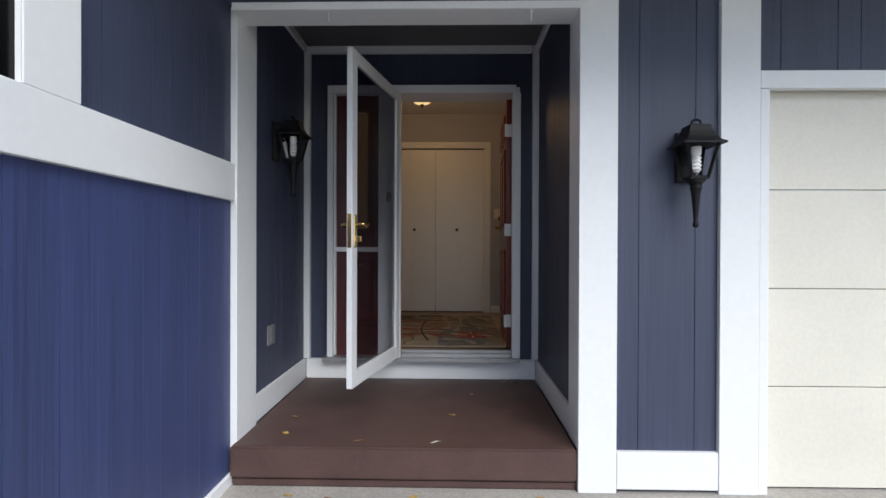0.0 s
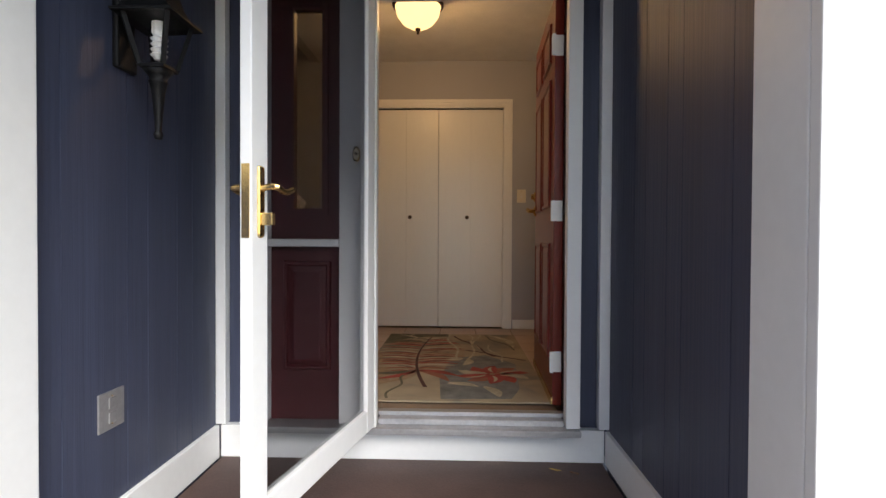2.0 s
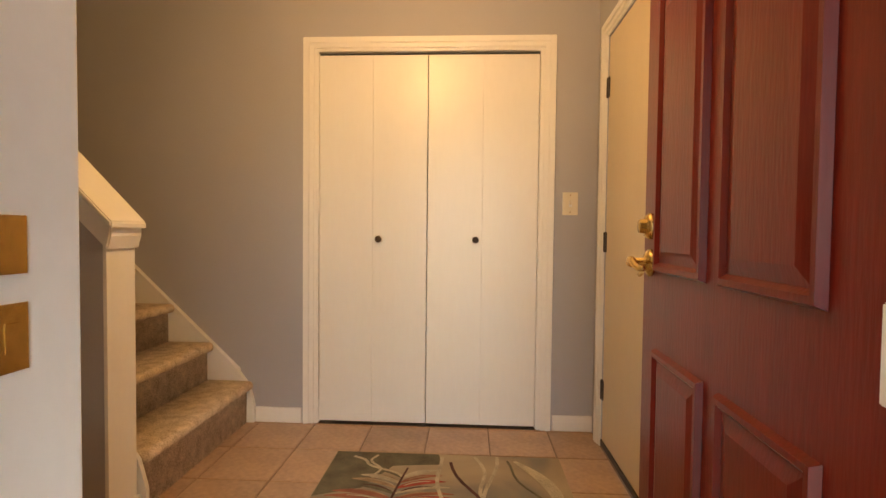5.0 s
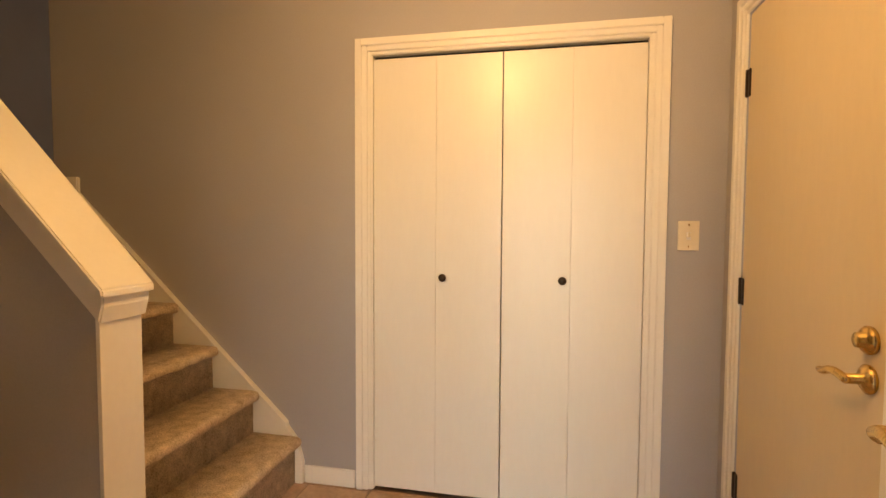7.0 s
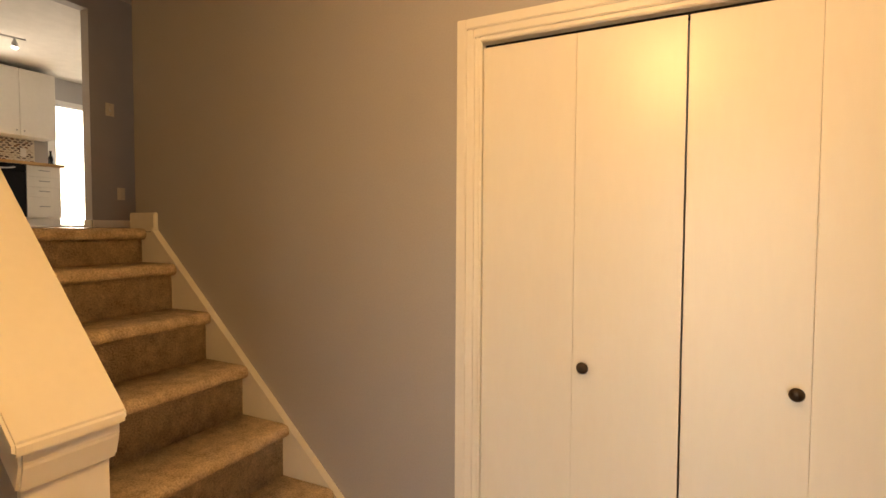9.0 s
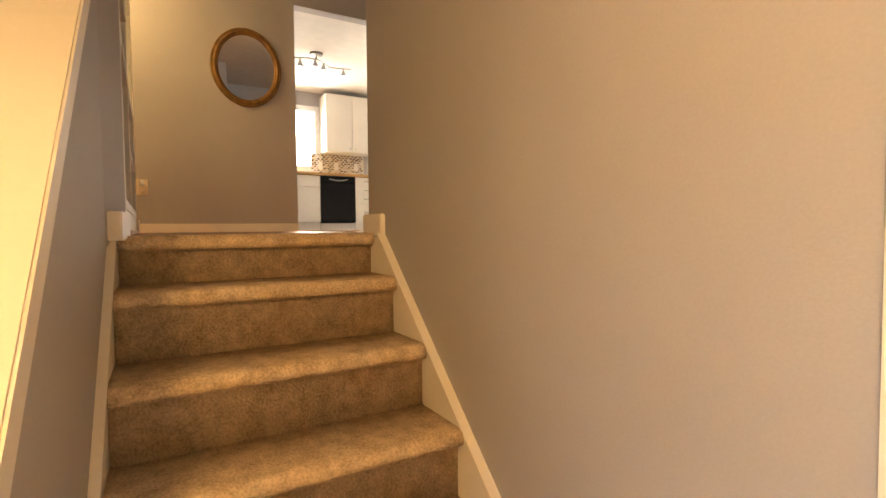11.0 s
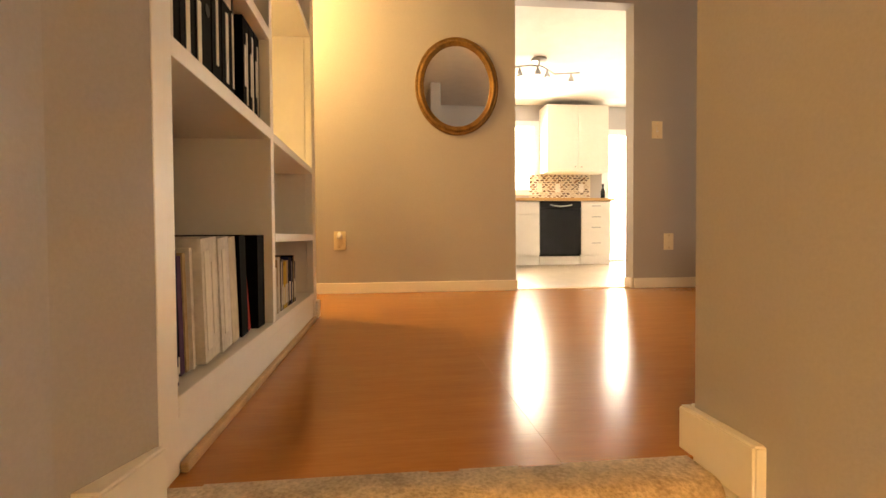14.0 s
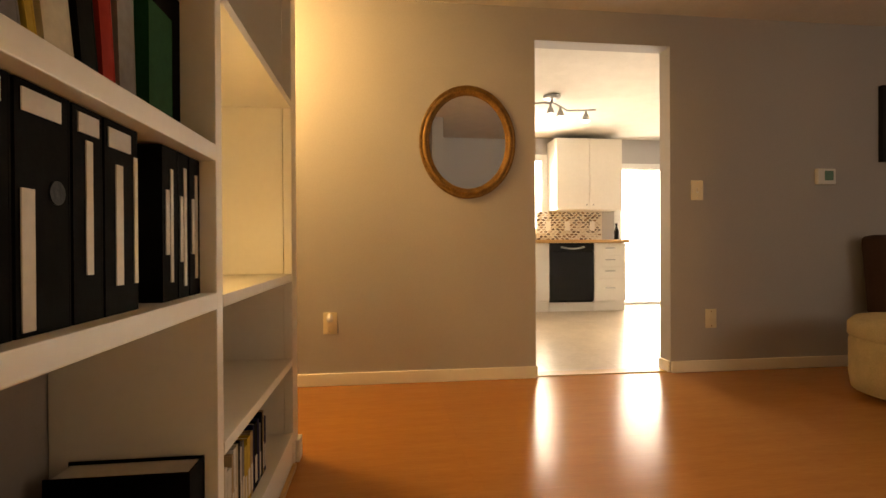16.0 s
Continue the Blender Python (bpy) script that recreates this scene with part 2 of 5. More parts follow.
# corner, band and base boards outside
TRIMS = [
    ("corner_board", (0.858, 1.052, -3.69, -3.658, GROUND, 4.4)), ("corner_board", (0.858, 0.884, -3.656, -3.47, DECK, 2.38)),
    ("corner_board", (1.565, 1.762, -3.69, -3.658, GROUND, 4.4)), ("base_board", (1.054, 1.563, -3.688, -3.658, GROUND + 0.02, -0.22)),
    ("corner_board", (-0.953, -0.915, -3.63, -3.37, GROUND, 2.38)), ("band_board", (-0.953, -0.925, -9.0, -3.632, 1.055, 1.25)),
    ("window_casing", (-0.953, -0.928, -4.92, -4.71, 1.252, 2.6)), ("base_board", (-0.953, -0.93, -9.0, -3.632, GROUND, -0.37)),
    ("base_board", (-0.953, -0.93, -3.368, -2.345, DECK, -0.062)), ("base_board", (0.862, 0.884, -3.468, -2.345, DECK, -0.062)),
    ("corner_board", (-0.953, -0.905, -2.34, -2.292, -0.06, 2.385)), ("corner_board", (0.835, 0.884, -2.34, -2.292, -0.06, 2.385)),
    ("kick_board", (-0.93, 0.862, -2.335, -2.292, DECK, -0.065)), ("ceiling_trim", (-0.90, 0.83, -2.335, -2.292, 2.335, 2.388)),
    ("ceiling_trim", (-0.953, -0.925, -3.368, -2.342, 2.335, 2.388)), ("ceiling_trim", (0.855, 0.884, -3.468, -2.342, 2.335, 2.388)),
    ("garage_casing", (1.764, 6.3, -3.688, -3.64, 1.62, 1.71)), ("garage_casing", (1.764, 1.81, -3.686, -3.56, GROUND, 1.618)),
]
for name, b in TRIMS:
    structure(name, box(*b, 0.004), TRIM, "white painted exterior trim board", "trim")


def planks(wall, along, face, out, a, b, z0, z1, material=SIDING):
    """Vertical siding boards with narrow grooves, proud of the wall."""
    u, i = a, 0
    while u < b - 0.02:
        w = min((0.115, 0.285, 0.115, 0.19)[i % 4], b - u)
        g = 0.0018
        if along == "y":
            bm = box(face, face + out, u + g, u + w - g, z0, z1)
        else:
            bm = box(u + g, u + w - g, face, face + out, z0, z1)
        part("siding_board", bm, material, wall)
        u += w
        i += 1


def header_hook(x):
    h = empty("cup_hook", (x, -3.66, 2.028), "small white screw hook under the header", "hook", "header hooks")
    part("shank", lathe([(0.003, 1.978), (0.003, 2.029)], 8, Matrix.Translation((x, -3.66, 0))), WHITE_P, h)
    part("flange", lathe([(0.009, 2.021), (0.009, 2.0278)], 12, Matrix.Translation((x, -3.66, 0))), WHITE_P, h)


header_hook(-0.425)
header_hook(0.615)


def garage_door():
    d = empty("garage_door", (4.0, -3.60, GROUND), "cream sectional garage door, closed", "garage door")
    for z0, z1 in ((GROUND + 0.01, 0.098), (0.103, 0.605), (0.610, 1.115), (1.120, 1.66)):
        part("panel", box(1.80, 6.3, -3.615, -3.57, z0, z1, 0.003), GARAGE, d)
    return d


garage_door()


def side_window():
    w = tagged(new("window_1"), "dark window with white casing in the blue side wall", "window", kind="structure")
    part("pane", box(-0.952, -0.946, -6.2, -4.92, 1.252, 2.6), BLACK_GLOSS, w)
    part("window_frame", box(-0.953, -0.93, -4.925, -4.895, 1.252, 2.6), TRIM, w)


side_window()


def lantern(name, place, rz, label):
    """Wall lantern, its back at the wall, facing local -y."""
    L = empty(name, place, label, "wall lantern", "porch lanterns", rz)
    M = L.matrix_basis
    def P(n, bm, m, lab="", parent=None, smooth=False):
        bmesh.ops.transform(bm, matrix=M, verts=bm.verts)
        ob = part(n, bm, m, parent or L, lab, smooth)
        return ob
    P("back_plate", box(-0.05, 0.05, -0.022, 0, 0.20, 0.455, 0.008), BLACK)
    c = Matrix.Translation((0, -0.125, 0))
    c4 = c @ pose(0, 0, 0, 0, 0, 45) @ Matrix.Diagonal((0.84, 0.84, 1, 1))
    P("tail", lathe([(0.0, -0.03), (0.012, -0.028), (0.016, -0.012), (0.010, 0.0), (0.014, 0.05), (0.022, 0.13), (0.028, 0.158), (0.032, 0.162), (0.026, 0.168), (0.034, 0.185), (0.050, 0.199)], 8, c), BLACK, smooth=True)
    P("arm", box(-0.035, 0.035, -0.075, -0.015, 0.385, 0.45, 0.008), BLACK)
    P("base_tray", lathe([(0.058, 0.199), (0.074, 0.203), (0.074, 0.213), (0.060, 0.218)], 4, c4), BLACK)
    P("roof", lathe([(0.128, 0.368), (0.168, 0.364), (0.168, 0.372), (0.138, 0.383), (0.112, 0.402), (0.092, 0.43), (0.082, 0.456), (0.078, 0.462), (0.0, 0.464)], 4, c4), BLACK)
    ring = bmesh.new()
    for k in range(16):
        a = 2 * math.pi * k / 16
        bmesh.ops.create_uvsphere(ring, u_segments=6, v_segments=5, radius=0.006, matrix=c @ Matrix.Translation((0.022 * math.cos(a), 0, 0.479 + 0.013 * math.sin(a))))
    P("finial_ring", ring, BLACK, smooth=True)
    for k in range(4):
        a = math.pi / 4 + 2 * math.pi * k / 4
        p0, p1 = Vector((0.057 * math.cos(a), 0.057 * math.sin(a), 0.212)), Vector((0.104 * math.cos(a), 0.104 * math.sin(a), 0.372))
        q = (p1 - p0).to_track_quat("Z", "Y").to_matrix().to_4x4()
        P("bar", box(-0.007, 0.007, -0.007, 0.007, 0, (p1 - p0).length, 0, c @ Matrix.Translation(p0) @ q), BLACK)
        b = a + math.pi / 2
        bm = bmesh.new()
        vs = [bm.verts.new(c @ Vector((r * math.cos(t), r * math.sin(t), z))) for r, t, z in ((0.053, a, 0.216), (0.053, b, 0.216), (0.100, b, 0.369), (0.100, a, 0.369))]
        bm.faces.new(vs)
        ob = P("pane", bm, PANE)
        ob.visible_shadow = False
    P("bulb", lathe([(0.0, 0.235), (0.014, 0.237)] + [(0.026 if i % 2 else 0.016, 0.243 + 0.009 * i) for i in range(9)] + [(0.022, 0.325), (0.022, 0.362), (0.0, 0.364)], 14, c), WHITE_P, "white spiral bulb")
    return L


lantern("wall_lantern", (1.395, -3.662, 0.945), 0, "black metal wall lantern with a spiral bulb, unlit, on blue siding")
lantern("wall_lantern", (-0.95, -2.99, 1.17), 90, "black metal wall lantern with a spiral bulb, unlit, inside the porch")


def outlet(name, place, rz, label, material=IVORY, w=0.072, h=0.118, kind="outlet"):
    o = empty(name, place, label, kind, "", rz)
    M = o.matrix_basis
    def P(n, bm, m):
        bmesh.ops.transform(bm, matrix=M, verts=bm.verts)
        return part(n, bm, m, o)
    P("cover_plate", box(-w / 2, w / 2, -0.007, 0, -h / 2, h / 2, 0.003), material)
    if kind == "light switch":
        P("toggle", box(-0.005, 0.005, -0.018, -0.006, -0.006, 0.014, 0.002), material)
        P("toggle_slot", box(-0.008, 0.008, -0.009, -0.005, -0.016, 0.016), WHITE_P)
    else:
        for z in (-0.024, 0.024):
            P("socket", box(-0.016, 0.016, -0.011, -0.006, z - 0.017, z + 0.017, 0.002), material)
    for z in (-0.045, 0.045):
        P("screw", lathe([(0.003, 0), (0.003, 0.003)], 8, pose(0, -0.006, z, 90)), BRASS)
    return o


outlet("outdoor_outlet", (-0.949, -3.055, 0.25), 90, "grey weatherproof double outlet cover on the porch wall", ALU, 0.12, 0.125)


# ---- front entrance: frame, sidelight, doors ----
def entrance():
    e = tagged(new("door_frame"), "white painted front door frame with mullion", "door frame", kind="structure")
    rows = [("jamb", (-0.752, -0.709, -2.40, -2.14, -0.035, 2.06)), ("jamb", (0.70, 0.735, -2.34, -2.14, -0.035, 2.06)), ("jamb", (0.672, 0.735, -2.40, -2.341, -0.035, 1.999)),
            ("head", (-0.708, 0.699, -2.40, -2.14, 2.0, 2.06)), ("mullion", (-0.362, -0.244, -2.375, -2.14, -0.035, 1.999)), ("mullion", (-0.243, -0.231, -2.36, -2.14, -0.035, 1.999)), ("storm_frame", (-0.243, -0.182, -2.42, -2.361, -0.035, 1.999)),
            ("rail", (-0.693, -0.364, -2.37, -2.30, 0.778, 0.812)), ("stop", (-0.708, -0.694, -2.366, -2.30, -0.03, 1.998))]
    for n, b in rows:
        part(n, box(*b, 0.004), TRIM, e)
    # First box blackens the shaded gap by the door; second is rubber strip.
    part("strip_and_gap_shade", boxes([(0.690, 0.699, -2.258, -2.232, -0.035, 1.998), (0.690, 0.699, -2.3405, -2.332, -0.035, 1.998)]), BLACK, e, "black rubber weather strip, plus black for the hinge gap's shade")
    part("strike_plate", boxes([(-0.2305, -0.2285, -2.25, -2.215, 0.92, 0.99), (-0.2285, -0.2275, -2.242, -2.223, 0.94, 0.97)]), BRASS, e, "small brass strike plate")
    part("strike_plate", boxes([(-0.2305, -0.2285, -2.25, -2.215, 1.02, 1.08)]), BRASS, e, "small brass strike plate")
    part("threshold", boxes([(-0.785, 0.735, -2.43, -2.27, -0.064, -0.037), (-0.18, 0.67, -2.37, -2.27, -0.037, -0.012), (-0.229, 0.688, -2.32, -2.27, -0.012, 0.006)], 0.004), ALU, e, "worn grey aluminium threshold")
    structure("inner_casing", boxes([(-0.80, -0.72, -2.128, -2.11, 0, 2.10), (0.66, 0.74, -2.128, -2.11, 0, 2.10), (-0.718, 0.658, -2.128, -2.11, 2.02, 2.10)], 0.004), TRIM_IN, "cream casing inside the front door", "trim")


entrance()


def raised_panel(x0, x1, z0, z1, y):
    """A field raised from a moulded rim, facing -y at depth y."""
    bm = bmesh.new()
    rings = []
    for inset, d in ((0.0, 0.0), (0.006, 0.012), (0.016, 0.012), (0.024, 0.003), (0.05, 0.010), (0.056, 0.010)):
        rings.append([bm.verts.new((u, y - d, v)) for u, v in ((x0 + inset, z0 + inset), (x1 - inset, z0 + inset), (x1 - inset, z1 - inset), (x0 + inset, z1 - inset))])
    for a, b in zip(rings, rings[1:]):
        for i in range(4):
            bm.faces.new((a[i], a[(i + 1) % 4], b[(i + 1) % 4], b[i]))
    bm.faces.new(rings[-1])
    return bm


def sidelight():
    s = empty("sidelight", (-0.53, -2.29, -0.03), "maroon sidelight with a tall glass pane and lower panel", "sidelight")
    X0, X1, G0, G1 = -0.693, -0.364, -0.585, -0.452
    part("body", boxes([(X0, G0, -2.325, -2.285, 0.814, 1.998), (G1, X1, -2.325, -2.285, 0.814, 1.998), (G0, G1, -2.325, -2.285, 0.814, 0.955), (G0, G1, -2.325, -2.285, 1.88, 1.998)]), MAROON, s)
    part("lower_board", box(X0, X1, -2.325, -2.285, -0.034, 0.776), MAROON, s)
    part("lower_panel", raised_panel(-0.635, -0.41, 0.20, 0.71, -2.326), MAROON, s)
    part("glazing_bead", boxes([(G0 - 0.03, G0, -2.34, -2.326, 0.925, 1.91), (G1, G1 + 0.03, -2.34, -2.326, 0.925, 1.91), (G0, G1, -2.34, -2.326, 0.925, 0.955), (G0, G1, -2.34, -2.326, 1.88, 1.91)], 0.004), MAROON, s)
    p = part("pane", box(G0, G1, -2.308, -2.302, 0.955, 1.88), PANE, s)
    p.visible_shadow = False


sidelight()


def doorbell():
    d = empty("doorbell", (-0.283, -2.377, 1.20), "oval pale doorbell with dark button on the white mullion", "doorbell")
    part("plate", lathe([(0.014, 0.002), (0.014, 0.007), (0.010, 0.010)], 20, pose(-0.283, -2.376, 1.20, 90) @ Matrix.Diagonal((0.95, 1.9, 1, 1))), IVORY, d)
    part("rim", lathe([(0.018, 0), (0.019, 0.003), (0.0145, 0.006)], 20, pose(-0.283, -2.376, 1.20, 90) @ Matrix.Diagonal((0.95, 1.9, 1, 1))), BRASS, d, "brass rim")
    part("button", lathe([(0.007, 0), (0.007, 0.012), (0.0, 0.015)], 16, pose(-0.283, -2.376, 1.20, 90)), BRONZE, d, "dark bronze button")


doorbell()


def lever_handle(parent, M, side=1):
    def P(n, bm, lab=""):
        bmesh.ops.transform(bm, matrix=M, verts=bm.verts)
        return part(n, bm, BRASS, parent, lab, True)
    P("deadbolt", lathe([(0.032, 0), (0.033, 0.008), (0.025, 0.016), (0.018, 0.018), (0.017, 0.03), (0.0, 0.032)], 20, pose(0, 0, 0.088, 90)), "polished brass deadbolt")
    P("rosette", lathe([(0.033, 0), (0.034, 0.006), (0.024, 0.014), (0.012, 0.018), (0.012, 0.05), (0.0, 0.052)], 20, pose(0, 0, 0, 90)))
    bm = bmesh.new()
    for k in range(19):
        u = k / 18
        bmesh.ops.create_uvsphere(bm, u_segments=10, v_segments=6, radius=0.0105 - 0.003 * u, matrix=Matrix.Translation((side * 0.10 * u, -0.05 - 0.008 * math.sin(u * 3), 0.008 * math.sin(u * 5))) @ Matrix.Diagonal((1.5, 1, 1, 1)))
    P("lever", bm, "polished brass lever handle")


def front_door():
    """Slab on right-hand hinges, swung inward; built closed in local coordinates: x from 0 (hinge) to -0.80, outer face at y = 0."""
    M = pose(0.645, -2.215, 0.0, 0, 0, -92.4)
    d = new("front_door")
    d.matrix_basis = M
    tagged(d, "burgundy six-panel front door, standing open into the foyer", "door")
    def P(n, bm, m, lab=""):
        bmesh.ops.transform(bm, matrix=M, verts=bm.verts)
        return part(n, bm, m, d, lab)
    P("slab", box(-0.80, 0, 0.0, 0.044, 0.012, 2.0, 0.003), RED)
    for x0, x1 in ((-0.70, -0.43), (-0.37, -0.10)):
        for z0, z1 in ((0.22, 0.80), (0.98, 1.62), (1.70, 1.90)):
            P("panel", raised_panel(x0, x1, z0, z1, 0.0), RED)
            b = raised_panel(-x1, -x0, z0, z1, -0.044)
            bmesh.ops.transform(b, matrix=pose(0, 0, 0, 0, 0, 180), verts=b.verts)
            P("panel", b, RED)
    P("sweep", box(-0.80, 0, -0.006, 0.0, 0.012, 0.05), BRASS, "brass bottom sweep")
    for z in (0.225, 0.955, 1.75):
        P("hinge", boxes([(0.0, 0.004, 0.002, 0.042, z - 0.05, z + 0.05), (0.0, 0.022, -0.016, 0.002, z - 0.05, z + 0.05)], 0.002), WHITE_P, "paint-covered white hinge")
    lever_handle(d, M @ pose(-0.735, -0.002, 1.0), 1)
    lever_handle(d, M @ pose(-0.735, 0.046, 1.0) @ pose(0, 0, 0, 0, 0, 180), -1)


front_door()


def storm_door():
    """Hinged at the mullion, swung outward; local x from 0 (hinge) to 0.91."""
    M = pose(-0.203, -2.446, 0.0, 0, 0, -101.9)
    d = new("storm_door")
    d.matrix_basis = M
    tagged(d, "white full-glass storm door with brass handle, standing open", "storm door")
    W = 0.893
    def P(n, bm, m, lab=""):
        bmesh.ops.transform(bm, matrix=M, verts=bm.verts)
        return part(n, bm, m, d, lab)
    P("stile", box(0, 0.075, -0.018, 0.018, -0.02, 1.985, 0.004), TRIM)
    P("stile", box(W - 0.075, W, -0.018, 0.018, -0.02, 1.985, 0.004), TRIM)
    P("top_rail", box(0.076, W - 0.076, -0.017, 0.017, 1.91, 1.985, 0.004), TRIM)
    P("bottom_rail", box(0.076, W - 0.076, -0.017, 0.017, -0.02, 0.075, 0.004), TRIM)
    g = P("pane", box(0.07, W - 0.07, -0.003, 0.003, 0.07, 1.915), STORM_PANE, "grey tinted glass pane")
    g.visible_shadow = False
    P("lock_plate", box(W - 0.056, W - 0.024, -0.025, 0.025, 0.81, 1.01, 0.012, seg=3), BRASS, "long brass lock plate")
    P("edge_plate", box(W - 0.002, W + 0.002, -0.012, 0.012, 0.81, 1.01), BRASS)
    for s in (-1, 1):
        bm = bmesh.new()
        for k in range(61):
            u = k / 60
            bmesh.ops.create_uvsphere(bm, u_segments=10, v_segments=6, radius=0.009, matrix=Matrix.Translation((W - 0.04 - 0.11 * max(0, u - 0.3), s * (0.02 + 0.05 * min(1, u * 3)), 0.945 + 0.006 * math.sin(u * 7))))
        P("handle", bm, BRASS, "brass lever handle")
    P("thumb_turn", box(W - 0.047, W - 0.033, 0.02, 0.06, 0.845, 0.88, 0.004), BRASS)
    P("closer_pin", box(0.3, 0.33, -0.028, -0.016, 0.02, 0.035, 0.002), ALU)


storm_door()

# ---- foyer shell ----
structure("floor", boxes([(-3.4, 1.0, -2.16, 0.6, -0.12, -0.008), (-0.188, 0.666, -2.268, -2.16, -0.12, -0.008)]), GROUT, "foyer floor of tan tiles", "floor")
structure("wall_closet", boxes([(-2.405, -0.612, 0.0, 0.12, -0.1, TOP), (0.612, 1.03, 0.0, 0.12, -0.1, TOP), (-0.612, 0.612, 0.0, 0.12, 2.05, TOP)]), WALL, "grey painted wall with the closet", "wall")
structure("wall_right", boxes([(0.907, 1.03, -0.182, 0.0, 0, 2.6), (0.907, 1.03, -2.16, -1.02, 0, 2.6), (0.907, 1.03, -1.02, -0.182, 2.05, 2.6)]), WALL, "grey painted wall beside the garage door", "wall")
structure("closet_back", boxes([(-0.75, 0.75, 0.60, 0.66, 0, 2.5), (-0.75, -0.70, 0.12, 0.6, 0, 2.5), (0.70, 0.75, 0.12, 0.6, 0, 2.5)]), WALL, "grey closet interior", "wall")
structure("ceiling", box(-1.12, 1.03, -2.16, 0.0, 2.475, 2.56), CEIL, "white foyer ceiling", "ceiling")
structure("wall_bulkhead", box(-1.20, -1.12, -2.16, 0.0, 2.475, TOP), WALL, "grey wall over the stair opening", "wall")
structure("wall_left_end", box(-3.5, -3.4, -2.2, -1.2, -0.1, TOP), WALL, "grey end wall beside the stairs", "wall")
structure("wall_under_upper", box(-3.4, -2.45, -1.2, -1.1, 0, UP - 0.1), WALL, "grey wall under the upper floor", "wall")


def casing(name, y, x0, x1, ztop, w=0.075):
    """Moulded casing round an opening in a wall of constant y, in three steps."""
    o = tagged(new(name), "cream moulded door casing", "trim", kind="structure")
    steps = ((0.0, 0.016, 0.010), (0.016, 0.042, 0.016), (0.042, w, 0.021))
    part("side_casing", boxes([(x0 - b, x0 - a, y - d, y, 0, ztop + b) for a, b, d in steps], 0.003), TRIM_IN, o)
    part("side_casing", boxes([(x1 + a, x1 + b, y - d, y, 0, ztop + b) for a, b, d in steps], 0.003), TRIM_IN, o)
    part("head_casing", boxes([(x0 - a, x1 + a, y - d, y, ztop + a, ztop + b) for a, b, d in steps], 0.003), TRIM_IN, o)


casing("closet_casing", 0.0, -0.606, 0.606, 2.045)
structure("closet_jamb", boxes([(-0.612, -0.600, 0.0, 0.12, 0, 2.05), (0.600, 0.612, 0.0, 0.12, 0, 2.05), (-0.6, 0.6, 0.0, 0.12, 2.044, 2.05)]), TRIM_IN, "cream closet jamb", "trim")
structure("closet_track", box(-0.6, 0.6, 0.03, 0.06, 2.031, 2.044), BLACK, "dark closet door track", "trim")


def closet_door(x0, x1, label):
    d = empty("closet_door", ((x0 + x1) / 2, 0.03, 0.012), label, "closet door", "bifold closet doors")
    mid = (x0 + x1) / 2
    for a, b in ((x0, mid - 0.0004), (mid + 0.0004, x1)):
        part("leaf", box(a, b, 0.006, 0.038, 0.014, 2.028, 0.0012), DOOR_WHITE, d)
    kx = mid + (0.035 if x0 < -0.3 else -0.035)
    part("knob", lathe([(0.010, 0), (0.007, 0.012), (0.016, 0.018), (0.018, 0.026), (0.012, 0.033), (0.0, 0.035)], 20, pose(kx, 0.006, 1.03, 90)), BRONZE, d, "round dark bronze knob", True)


closet_door(-0.597, -0.0025, "cream flat bifold closet door with a bronze knob, closed")
closet_door(0.0025, 0.597, "cream flat bifold closet door with a bronze knob, closed")


def garage_entry():
    o = tagged(new("garage_entry_casing"), "cream moulded door casing", "trim", kind="structure")
    steps = ((0.0, 0.016, 0.010), (0.016, 0.042, 0.016), (0.042, 0.075, 0.021))
    part("side_casing", boxes([(0.907 - d, 0.907, -0.186 + a, -0.186 + b, 0, 2.04 + b) for a, b, d in steps], 0.003), TRIM_IN, o)
    part("side_casing", boxes([(0.907 - d, 0.907, -1.016 - b, -1.016 - a, 0, 2.04 + b) for a, b, d in steps], 0.003), TRIM_IN, o)
    part("head_casing", boxes([(0.907 - d, 0.907, -1.016 - a, -0.186 + a, 2.04 + a, 2.04 + b) for a, b, d in steps], 0.003), TRIM_IN, o)
    d = empty("garage_entry_door", (0.92, -0.6, 0.0), "cream flat door with brass lever handle, closed", "door")
    part("slab", box(0.909, 0.95, -1.012, -0.192, 0.012, 2.036, 0.003), ENTRY_PAINT, d)
    for z in (0.29, 1.03, 1.79):
        part("hinge", boxes([(0.899, 0.911, -0.194, -0.182, z - 0.05, z + 0.05), (0.903, 0.909, -0.214, -0.194, z - 0.05, z + 0.05)], 0.002), BRONZE, d, "dark bronze hinge")
    lever_handle(d, pose(0.908, -0.95, 0.93, 0, 0, -90), -1)
    part("door_stop_sweep", box(0.902, 0.908, -1.01, -0.194, 0.012, 0.04), BRONZE, d)


garage_entry()
outlet("light_switch", (0.768, -0.001, 1.23), 0, "ivory light switch plate beside the closet", IVORY, 0.082, 0.122, "light switch")
outlet("light_switch", (-1.62, -1.099, 1.02), 0, "ivory light switch plate on the stair half wall", IVORY, 0.075, 0.118, "light switch")
for b in ((-0.95, -0.69, -0.014, 0, 0, 0.085), (0.69, 0.905, -0.014, 0, 0, 0.085)):
    structure("baseboard", box(*b, 0.004), TRIM_IN, "cream painted baseboard", "baseboard")


